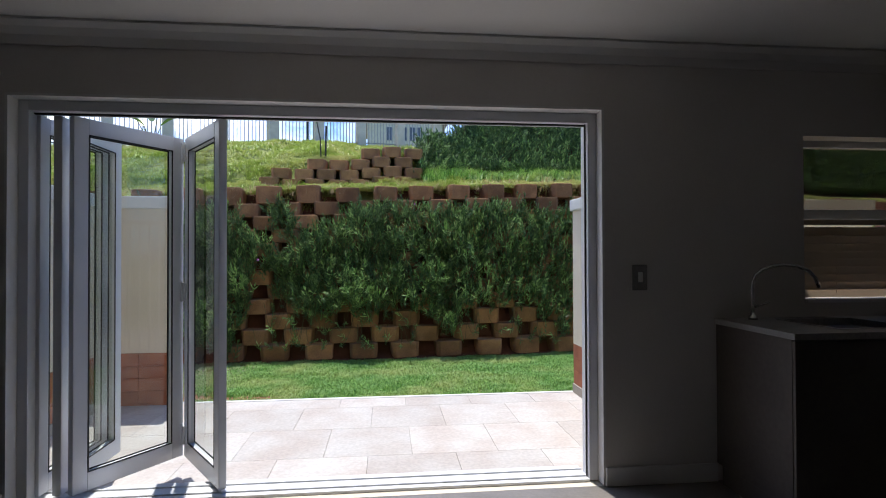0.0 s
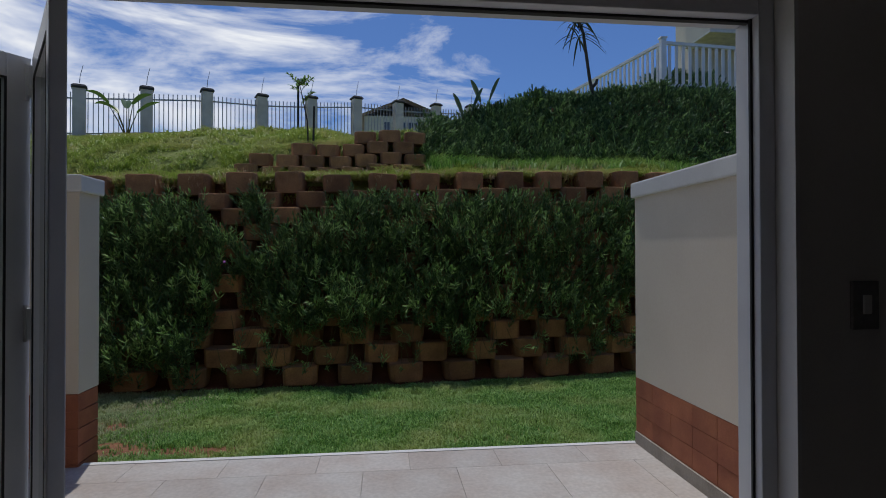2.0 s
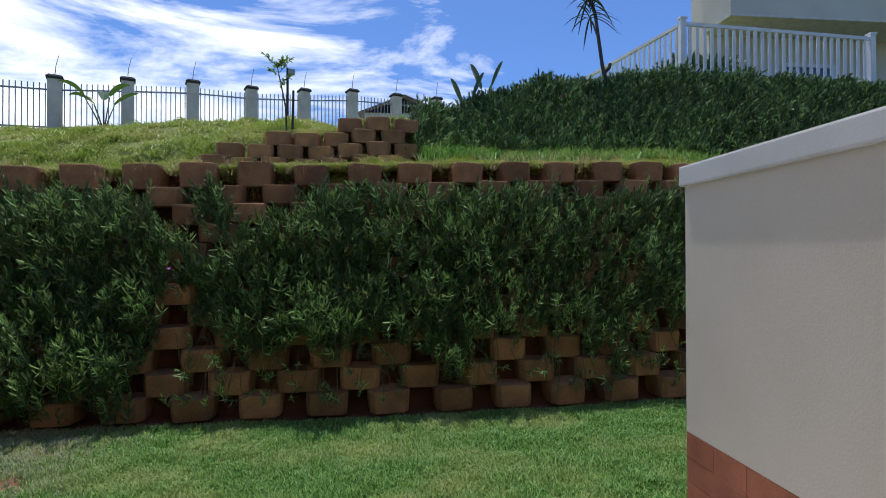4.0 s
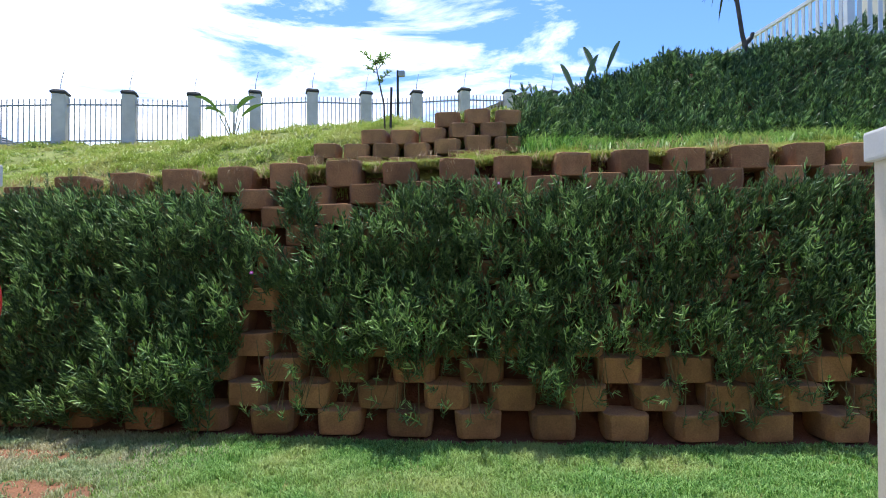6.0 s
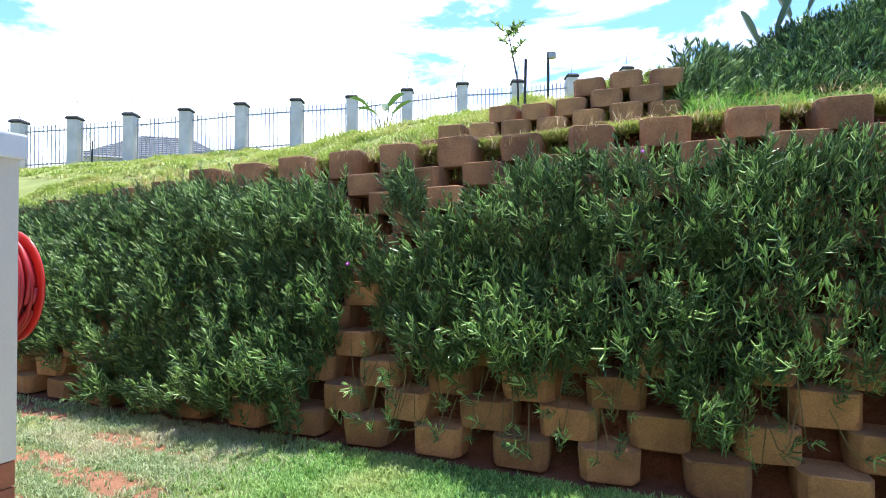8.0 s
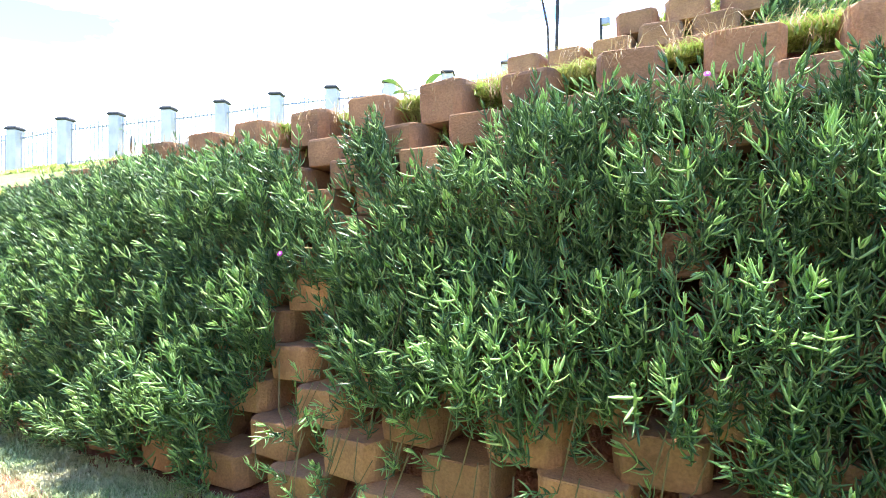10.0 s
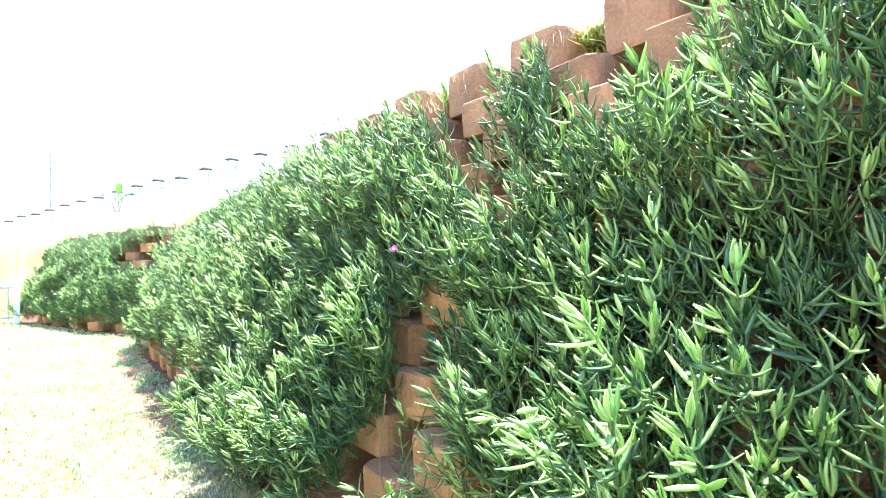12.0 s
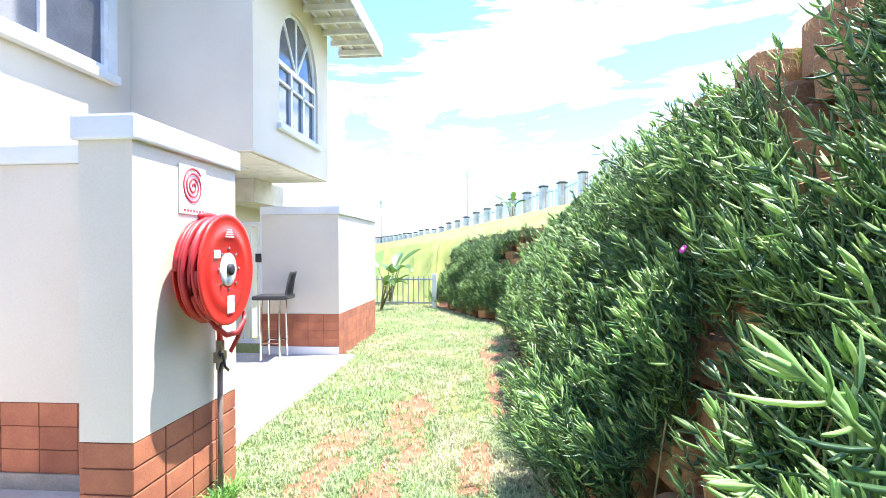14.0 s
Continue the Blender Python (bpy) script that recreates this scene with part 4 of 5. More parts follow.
def terrace_house():
    ob = tagged(empty("terrace_house"), "cream two-storey house above the planted bank", "house")
    part("wall", cube(9.0, 20.0, 16.43, 17.3, 3.5, 10.19), M_PLASTER, ob)
    part("upper_wall", cube(8.8, 20.0, 15.2, 16.4, 7.36, 10.2), M_PLASTER, ob)
    part("floor_band", cube(8.78, 20.05, 15.18, 16.42, 7.30, 7.356, 0.01), M_SOFFIT, ob)
    part("roof", cube(8.2, 20.3, 15.0, 17.4, 10.2, 10.4, 0.02), M_ROOF, ob)
    w = part("window", cube(11.2, 12.6, 16.40, 16.426, 5.3, 6.5), M_DARKGLASS, ob)
    part("window_frame", box(box(cube(11.1, 11.2, 16.35, 16.42, 5.2, 6.6), 12.6, 12.7, 16.35, 16.42, 5.2, 6.6), 11.2, 12.6, 16.35, 16.42, 6.5, 6.6), M_FRAMEW, w)


terrace_house()


def far_house(x, y, z, turn, wide, label, gable=True):
    """A house beyond the fence."""
    ob = tagged(empty("distant_house", pose(x, y, z, 0, 0, turn)), label, "house", "houses beyond the fence")
    part("wall", cube(-wide / 2, wide / 2, 0, 6, -8, 0), M_FARWALL, ob)
    bm = bmesh.new()
    o, h = 0.5, wide * 0.22
    if gable:
        pts = ((-wide / 2 - o, -o, -0.1), (0, -o, h), (wide / 2 + o, -o, -0.1), (wide / 2 + o, 7, -0.1), (0, 7, h), (-wide / 2 - o, 7, -0.1))
        vs = [bm.verts.new(p) for p in pts]
        for f in ((0, 1, 4, 5), (1, 2, 3, 4)):
            bm.faces.new([vs[i] for i in f])
        bmesh.ops.solidify(bm, geom=bm.faces[:], thickness=0.15)
        tri = bmesh.new()
        tv = [tri.verts.new(p) for p in ((-wide / 2, 0.0, -0.01), (wide / 2, 0.0, -0.01), (0, 0.0, h - 0.2))]
        tri.faces.new(tv)
        bmesh.ops.solidify(tri, geom=tri.faces[:], thickness=0.1)
        part("gable", tri, M_FARWALL, ob)
        for k in range(5):
            part("window", cube(-1.5 + 0.62 * k, -1.05 + 0.62 * k, -0.06, -0.01, -1.6, -0.5), M_DARKGLASS, ob)
    else:
        pts = ((-wide / 2 - o, -o, -0.1), (wide / 2 + o, -o, -0.1), (wide / 2 + o, 7, -0.1), (-wide / 2 - o, 7, -0.1), (-wide * 0.16, 3, h), (wide * 0.16, 3, h))
        vs = [bm.verts.new(p) for p in pts]
        for f in ((0, 1, 5, 4), (1, 2, 5), (2, 3, 4, 5), (3, 0, 4), (3, 2, 1, 0)):
            bm.faces.new([vs[i] for i in f])
    roof = part("roof", bm, M_ROOF, ob)
    if not gable:
        for k in range(1, 12):
            f = k / 12
            xa = (wide / 2 + o) * (1 - f) + wide * 0.16 * f
            part("tile_course", cube(-xa, xa, -o + 3.5 * f - 0.05, -o + 3.5 * f + 0.02, -0.1 + (h + 0.1) * f - 0.02, -0.1 + (h + 0.1) * f + 0.05), M_ROOF, roof)


far_house(1.5, 45, 12.4, 0, 6.2, "cream house with a gabled roof beyond the fence")
far_house(-37.5, 34.0, 8.8, 42, 11.0, "house with a grey tiled hip roof beyond the fence", False)

# ---- plants on the slope ----
def strap_leaf(bm, base, out, length, width, droop, lift=0.6, n=6, fold=0.25):
    """A long leaf that rises from base towards out and bends over."""
    out = Vector((out[0], out[1], 0)).normalized()
    side = Vector((-out.y, out.x, 0))
    pts = []
    for k in range(n + 1):
        f = k / n
        pts.append(Vector(base) + out * (length * f * (0.7 + 0.3 * (1 - lift))) + Vector((0, 0, length * (lift * f - droop * f * f))))
    rows = []
    for k, p in enumerate(pts):
        f = k / n
        w = width * (math.sin(math.pi * min(1, 0.12 + f * 0.88)) ** 0.7) * 0.5
        up = Vector((0, 0, fold * w))
        rows.append([bm.verts.new(p - side * w + up), bm.verts.new(p), bm.verts.new(p + side * w + up)])
    for a, b in zip(rows, rows[1:]):
        bm.faces.new((a[0], a[1], b[1], b[0]))
        bm.faces.new((a[1], a[2], b[2], b[1]))


M_DARKLEAF = leafy("dark_strap_leaves", (0.02, 0.035, 0.02), (0.05, 0.075, 0.035), 0.5, through=0.1)
M_BLUELEAF = leafy("blue_green_leaves", (0.05, 0.10, 0.07), (0.11, 0.17, 0.12), 0.4, through=0.15)
M_BANANA = leafy("broad_green_leaves", (0.06, 0.13, 0.03), (0.16, 0.26, 0.06), 0.4, through=0.3)


def aloe_tree(x, y, height):
    z = float(land(x, y)) - 0.05
    ob = tagged(empty("aloe_tree", Matrix.Translation((x, y, z))), "small tree aloe with a bare trunk and drooping leaves", "tree")
    top = Vector((-0.32, 0, height))
    trunk = part("trunk", tube(bmesh.new(), [(0, 0, -0.2), (0.0, 0, 0.3), (-0.08, 0, 0.62), (-0.22, 0, height - 0.25), top], [0.05, 0.042, 0.036, 0.032, 0.042], 10), M_BARK, ob, smooth=True)
    part("stub", tube(bmesh.new(), [(-0.06, 0, 0.45), (0.06, 0.0, 0.58), (0.08, 0, 0.66)], [0.04, 0.035, 0.03], 8), M_BARK, ob)
    rnd = random.Random(4)
    bm = bmesh.new()
    for k in range(34):
        a = k * 2.4 + rnd.uniform(-0.2, 0.2)
        lift = rnd.uniform(-0.1, 1.0)
        strap_leaf(bm, top + Vector((0, 0, rnd.uniform(-0.42, 0.08))), (math.cos(a), math.sin(a)), rnd.uniform(0.45, 0.66), 0.038, rnd.uniform(0.5, 0.95), lift)
    part("crown", bm, M_DARKLEAF, ob)


aloe_tree(4.45, 12.55, 1.88)


def strelitzia(x, y, leaves, seed, tall):
    z = float(land(x, y)) - 0.03
    ob = tagged(empty("strelitzia", Matrix.Translation((x, y, z))), "young wild banana plant with broad torn leaves", "plant", "wild banana plants on the slope")
    rnd = random.Random(seed)
    for k in range(leaves):
        a = rnd.uniform(0, 6.28) if leaves > 3 else (3.3, 5.9, 0.4)[k]
        lean = rnd.uniform(0.15, 0.55) if leaves > 3 else 0.22
        h = tall * rnd.uniform(0.55, 0.75)
        tip = Vector((math.cos(a) * lean * h, math.sin(a) * lean * h, h))
        part("stalk", tube(bmesh.new(), [(0, 0, 0), tip * 0.5 + Vector((0, 0, 0.04)), tip], [0.022, 0.016, 0.01], 7), M_STEM, ob)
        bm = bmesh.new()
        strap_leaf(bm, tip, (math.cos(a), math.sin(a)), tall * (0.55 if leaves > 3 else 0.5), tall * (0.2 if leaves > 3 else 0.34), rnd.uniform(0.15, 0.75) if leaves > 3 else 0.0, 1.3 if leaves <= 3 else 0.7, 8, 0.5)
        part("leaf", bm, M_BANANA if leaves > 3 else M_BLUELEAF, ob)


strelitzia(1.68, 12.3, 2, 1, 0.72)
strelitzia(2.08, 12.5, 2, 3, 0.72)
strelitzia(-7.25, 17.6, 6, 7, 1.35)
strelitzia(-30.0, 8.2, 6, 9, 1.6)
strelitzia(-14.6, 4.2, 6, 12, 1.5)
strelitzia(-12.6, 4.35, 5, 14, 0.95)


def sapling(x, y, tall, seed, stake=True, leaves=70):
    z = float(land(x, y)) - 0.03
    ob = tagged(empty("sapling", Matrix.Translation((x, y, z))), "young sapling with sparse leaves tied to a stake", "tree", "saplings on the slope")
    rnd = random.Random(seed)
    part("trunk", tube(bmesh.new(), [(0, 0, -0.1), (-0.02, 0, tall * 0.4), (-0.1, 0, tall * 0.75), (-0.16, 0.02, tall)], [0.016, 0.013, 0.01, 0.005], 6), M_BARK, ob)
    crown = bmesh.new()
    wood = bmesh.new()
    for k in range(9):
        f = rnd.uniform(0.55, 1.0)
        p0 = Vector((-0.16 * max(0, f - 0.3) / 0.7, 0, tall * f))
        a = rnd.uniform(0, 6.28)
        p1 = p0 + Vector((math.cos(a), math.sin(a), rnd.uniform(0.5, 1.1))) * rnd.uniform(0.1, 0.24)
        tube(wood, [p0, p1], [0.005, 0.003], 5)
        for j in range(leaves // 9):
            q = p0.lerp(p1, rnd.uniform(0.25, 1.05))
            b = rnd.uniform(0, 6.28)
            strap_leaf(crown, q, (math.cos(b), math.sin(b)), rnd.uniform(0.06, 0.11), 0.028, rnd.uniform(0, 0.6), rnd.uniform(0.1, 0.8), 3)
    part("branch", wood, M_BARK, ob)
    part("crown", crown, M_SAPLEAF, ob)
    if stake:
        part("stake", tube(bmesh.new(), [(0.08, -0.03, -0.2), (0.1, -0.03, tall * 0.62)], 0.02, 6), M_POSTCAP, ob, "dark wooden stake")


sapling(-1.30, 10.95, 1.12, 2, True, 190)
sapling(-16.2, 14.9, 1.3, 6, True, 45)


def floodlight(x, y, tall):
    z = float(land(x, y)) - 0.05
    ob = tagged(empty("floodlight_pole", Matrix.Translation((x, y, z))), "dark garden floodlight on a thin pole by the fence", "lamp")
    part("pole", tube(bmesh.new(), [(0, 0, -0.2), (0, 0, tall)], 0.035, 8), M_POSTCAP, ob)
    part("lamp_head", box(bmesh.new(), 0.02, 0.20, -0.07, 0.07, tall - 0.18, tall - 0.02, 0.02), M_STEEL, ob)
    part("bracket", box(bmesh.new(), -0.03, 0.04, -0.03, 0.03, tall - 0.18, tall - 0.08, 0.006), M_POSTCAP, ob)


floodlight(-2.57, 18.0, 1.75)
for px, py, top in ((-41.7, 5.2, 7.3), (-33.0, 0.2, 4.36)):
    base = float(land(px, py)) - 0.2
    h = top - base
    ob = tagged(empty("utility_pole", Matrix.Translation((px, py, base))), "thin dark utility pole in the distance", "pole", "poles in the distance")
    part("pole", tube(bmesh.new(), [(0, 0, 0), (0, 0, h)], 0.035, 8), M_POSTCAP, ob)
    part("crossarm", tube(bmesh.new(), [(-0.3, 0, h - 0.15), (0.3, 0, h - 0.15)], 0.03, 6), M_POSTCAP, ob)


def end_gate(x, y0, y1):
    z = LAWN - float(dip(x))
    ob = tagged(empty("garden_gate"), "grey steel gate closing the end of the lawn", "gate")
    for y in (y0, y1):
        part("gate_post", cube(x - 0.05, x + 0.05, y - 0.05, y + 0.05, z - 0.1, z + 0.86, 0.006), M_WHITE, ob)
    bar = mesh_of("bar", cube(-0.012, 0.012, -0.012, 0.012, 0.08, 0.80), M_RAILW)
    n = int((y1 - y0) / 0.13)
    for k in range(1, n):
        b = new("bar", bar)
        b.parent = ob
        b.matrix_basis = Matrix.Translation((x, y0 + (y1 - y0) * k / n, z))
    for h in (0.12, 0.70):
        part("rail", cube(x - 0.02, x + 0.02, y0 + 0.05, y1 - 0.05, z + h, z + h + 0.04), M_RAILW, ob)


end_gate(-13.1, 3.9, 5.6)

# ---- lawn and turf ----
def blades(name, xy, z, mat, height, spread, per, label, width=0.004, seed=1, flat=0.5):
    """Tufts of grass: per blades in each, one bent blade of two triangles."""
    g = np.random.default_rng(seed)
    n = len(xy) * per
    cx = np.repeat(xy[:, 0], per) + g.normal(0, spread, n)
    cy = np.repeat(xy[:, 1], per) + g.normal(0, spread, n)
    cz = np.repeat(z, per)
    a = g.uniform(0, 2 * np.pi, n)
    h = np.repeat(np.broadcast_to(height, len(xy)), per) * g.uniform(0.45, 1.25, n)
    lean = g.uniform(0.2, 1.3, n) * flat * h * 1.6
    w = width * g.uniform(0.7, 1.3, n)
    dx, dy = np.cos(a), np.sin(a)
    base = np.stack([cx, cy, cz], 1)
    side = np.stack([-dy, dx, 0 * a], 1) * w[:, None]
    mid = base + np.stack([dx * lean * 0.35, dy * lean * 0.35, h * 0.65], 1)
    tip = base + np.stack([dx * lean, dy * lean, h * (1 - 0.25 * flat)], 1)
    v = np.stack([base - side, base + side, mid + side * 0.8, mid - side * 0.8, tip], 1).reshape(-1, 3)
    k = np.arange(n)[:, None] * 5
    f = np.concatenate([k + np.array([[0, 1, 2]]), k + np.array([[0, 2, 3]]), k + np.array([[3, 2, 4]])], 1).reshape(-1, 3)
    return tagged(soup(name, v, f, [mat]), label, "grass", kind="stuff")


g = np.random.default_rng(11)


def lawn_patch(name, x0, x1, count, per, height, width, label, seed, mat):
    x = g.uniform(x0, x1, count)
    y0 = np.interp(x, [-13.5, -9.2, -9.1, -6.75, -6.7, -2.94, -2.93], [3.6, 3.6, 5.0, 5.0, 5.21, 5.21, 5.275])
    y = y0 + (wall_foot(x) - 0.03 - y0) * g.uniform(0, 1, count)
    m = value_noise(x, y, 0.35, 3) * 0.6 + value_noise(x, y, 0.12, 4) * 0.4
    keep = (g.uniform(0, 1, count) > soil_patch(x, y) * 0.9) & (g.uniform(0, 1, count) < 0.45 + 0.9 * m) & ~((x > 1.83) & (x < 5.0) & (y < 5.29)) & ~((x < -1.97) & (x > -2.96) & (y < 5.47)) & ~((x < -6.7) & (x > -9.1) & (y < 5.02))
    keep &= (g.uniform(0, 1, count) < (x - x0) / 0.8) & (g.uniform(0, 1, count) < (x1 - x) / 0.8)  # thins out where the next stretch begins
    xy = np.stack([x[keep], y[keep]], 1)
    z = land(xy[:, 0], xy[:, 1])
    height = height * (0.55 + 0.9 * value_noise(xy[:, 0], xy[:, 1], 0.16, 12))
    return blades(name, xy, z, mat, height, 0.012, per, label, width, seed)


lawn_patch("lawn_grass", -2.4, 3.6, 50000, 5, 0.036, 0.0034, "short green lawn grass below the wall", 21, M_GRASS)
lawn_patch("lawn_grass", -4.4, -1.6, 19000, 5, 0.034, 0.0032, "short bleached lawn grass with bare red patches", 22, M_DRYLAWN)
lawn_patch("lawn_grass", -13.9, -3.6, 18000, 5, 0.040, 0.004, "short bleached lawn grass further off", 23, M_DRYLAWN)
lawn_patch("lawn_grass", 2.8, 9.0, 9000, 5, 0.040, 0.004, "short green lawn grass beside the wall", 24, M_GRASS)


def turf(name, x0, x1, y0, y1, count, per, height, width, label, seed):
    x, y = g.uniform(x0, x1, count), g.uniform(y0, y1, count)
    edge = wall_foot(x) + (wall_high(x) - LAWN) * BATTER + 0.12
    bank = (x > 0.8) & (y > 11.1) & (y < 13.0)
    keep = (y > edge) & ~bank & (g.uniform(0, 1, count) < 0.15 + 1.2 * value_noise(x, y, 0.35, 8))
    xy = np.stack([x[keep], y[keep]], 1)
    height = height * (0.35 + 1.5 * value_noise(xy[:, 0], xy[:, 1], 0.35, 8))
    return blades(name, xy, land(xy[:, 0], xy[:, 1]) - 0.01, M_UPGRASS, height, 0.04, per, label, width, seed, 1.3)


turf("slope_grass", -12, 5.0, 8.3, 12.0, 24000, 8, 0.065, 0.006, "sunlit turf on the slope above the wall", 31)
turf("slope_grass", -20, 3.0, 12.0, 23.5, 17000, 7, 0.085, 0.012, "sunlit turf below the fence", 32)
# grass that hangs over the wall's top course
xe = g.uniform(-3.4, 4.6, 10500)
ye = wall_foot(xe) + (wall_high(xe) - LAWN) * BATTER + g.uniform(0.13, 0.42, 10500)
keep = g.uniform(0, 1, 10500) < 0.25 + 0.9 * value_noise(xe, ye * 0, 0.25, 5)
xy = np.stack([xe[keep], ye[keep]], 1)
blades("edge_grass", xy, wall_high(xy[:, 0]) - 0.0, M_UPGRASS, 0.085, 0.03, 9, "yellow-green grass along the wall's top", 0.004, 33, 0.9)

# dry wisps between the top blocks, and a tuft at the hose reel's pipe
M_DRY = leafy("dry_grass", (0.34, 0.22, 0.11), (0.55, 0.42, 0.24), 0.8, through=0.2)
xe = g.uniform(-5.5, 3.5, 420)
ye = wall_foot(xe) + (wall_high(xe) - LAWN) * BATTER + g.uniform(-0.12, 0.2, 420)
keep = g.uniform(0, 1, 420) < 0.1 + 1.0 * value_noise(xe, ye * 0, 0.3, 15)
xy = np.stack([xe[keep], ye[keep]], 1)
blades("dry_grass", xy, wall_high(xy[:, 0]) - 0.02 + g.uniform(-0.08, 0.12, len(xy)), M_DRY, 0.11, 0.03, 7, "dry brown grass wisps between the top blocks", 0.0018, 34, 1.0)
xe = g.normal(RX - 0.2, 0.07, 40)
blades("grass_tuft", np.stack([xe, 5.5 + g.uniform(0, 0.05, 40)], 1), np.full(40, LAWN), M_GRASS, 0.13, 0.02, 6, "tuft of longer grass at the pipe's foot", 0.004, 35, 0.6)

# ---- succulents on the wall ----
def leaf_arrays(length, width, bend, rings=3):
    """A fleshy finger leaf along +z that bends to +x: points and triangles."""
    v, f = [], []
    for k in range(rings + 1):
        t = k / rings
        w = width * (0.7 + 0.5 * math.sin(math.pi * (0.1 + 0.75 * t))) * 0.5 * (1 if k < rings else 0.5)
        cx, cz = bend * length * t * t, length * t * (1 - 0.15 * bend * t)
        for j in range(3):
            a = 2 * math.pi * j / 3 + 0.5
            v.append((cx + 0.55 * w * math.cos(a), w * math.sin(a), cz))
    for k in range(rings):
        for j in range(3):
            a, b, c, d = k * 3 + j, k * 3 + (j + 1) % 3, (k + 1) * 3 + (j + 1) % 3, (k + 1) * 3 + j
            f += [(a, b, c), (a, c, d)]
    n = len(v)
    v.append((bend * length * 1.1, 0, length * (1.06 - 0.15 * bend)))
    for j in range(3):
        f.append(((rings - 1 + 1) * 3 + j, rings * 3 + (j + 1) % 3, n))
    return np.array(v), np.array(f)


def sprig(seed, nodes, stem, leaf, width, rings):
    """A shoot along +z: pairs of finger leaves crosswise, a paler tuft at the tip. Points, triangles, tip flags."""
    rnd = random.Random(seed)
    V, F, T, off = [], [], [], 0
    bendx = rnd.uniform(0.1, 0.45)

    def along(t):
        return np.array([bendx * stem * t * t, 0.0, stem * t])

    for k in range(nodes):
        t = (k + 0.4) / nodes
        p = along(t)
        last = k == nodes - 1
        for j in range(2 if not last else 4):
            roll = k * 1.57 + j * (math.pi if not last else math.pi / 2) + rnd.uniform(-0.4, 0.4)
            open_ = rnd.uniform(0.75, 1.4) if not last else rnd.uniform(0.3, 0.85)
            L = leaf * rnd.uniform(0.75, 1.2) * (1.0 if not last else 0.8)
            v, f = leaf_arrays(L, width * rnd.uniform(0.85, 1.2), -rnd.uniform(0.25, 0.7), rings)
            m = np.array(Matrix.Rotation(roll, 3, "Z") @ Matrix.Rotation(open_, 3, "Y"))
            V.append(v @ m.T + p)
            F.append(f + off)
            T.append(np.full(len(f), 1 if k >= nodes - 3 else 0))
            off += len(v)
    # stem
    v = []
    for t in (0.0, 0.5, 1.0):
        for j in range(3):
            a = 2 * math.pi * j / 3
            v.append(along(t) + np.array([math.cos(a), math.sin(a), 0]) * width * 0.32)
    f = [(k * 3 + j, k * 3 + (j + 1) % 3, k * 3 + 3 + (j + 1) % 3) for k in range(2) for j in range(3)] + [(k * 3 + j, k * 3 + 3 + (j + 1) % 3, k * 3 + 3 + j) for k in range(2) for j in range(3)]
    V.append(np.array(v))
    F.append(np.array(f) + off)
    T.append(np.full(len(f), 0))
    return np.concatenate(V), np.concatenate(F), np.concatenate(T)


def scatter(name, kinds, places, axes, sizes, bright, mats, label, seed):
    """Joins many shoots into one mesh. axes: the way each shoot grows; bright: which ones have pale tips."""
    gg = np.random.default_rng(seed)
    V, F, I, off = [], [], [], 0
    which = gg.integers(0, len(kinds), len(places))
    spin = gg.uniform(0, 2 * np.pi, len(places))
    for q, (kv, kf, kt) in enumerate(kinds):
        sel = np.where(which == q)[0]
        if not len(sel):
            continue
        zax = axes[sel] / np.linalg.norm(axes[sel], axis=1, keepdims=True)
        # the template bends to +x: let that way point up
        ref = np.tile(np.array([[0.0, 0.0, 1.0]]), (len(sel), 1)) + gg.normal(0, 0.35, (len(sel), 3))
        xax = ref - (ref * zax).sum(1, keepdims=True) * zax
        xax /= np.linalg.norm(xax, axis=1, keepdims=True)
        yax = np.cross(zax, xax)
        R = np.stack([xax, yax, zax], 2) * sizes[sel][:, None, None]
        v = np.einsum("nij,kj->nki", R, kv) + places[sel][:, None, :]
        n, m = len(sel), len(kv)
        f = kf[None] + (np.arange(n) * m)[:, None, None] + off
        V.append(v.reshape(-1, 3))
        F.append(f.reshape(-1, 3))
        I.append((kt[None] * bright[sel][:, None]).ravel())
        off += n * m
    return tagged(soup(name, np.concatenate(V), np.concatenate(F), mats, np.concatenate(I), True), label, "plants", kind="stuff")


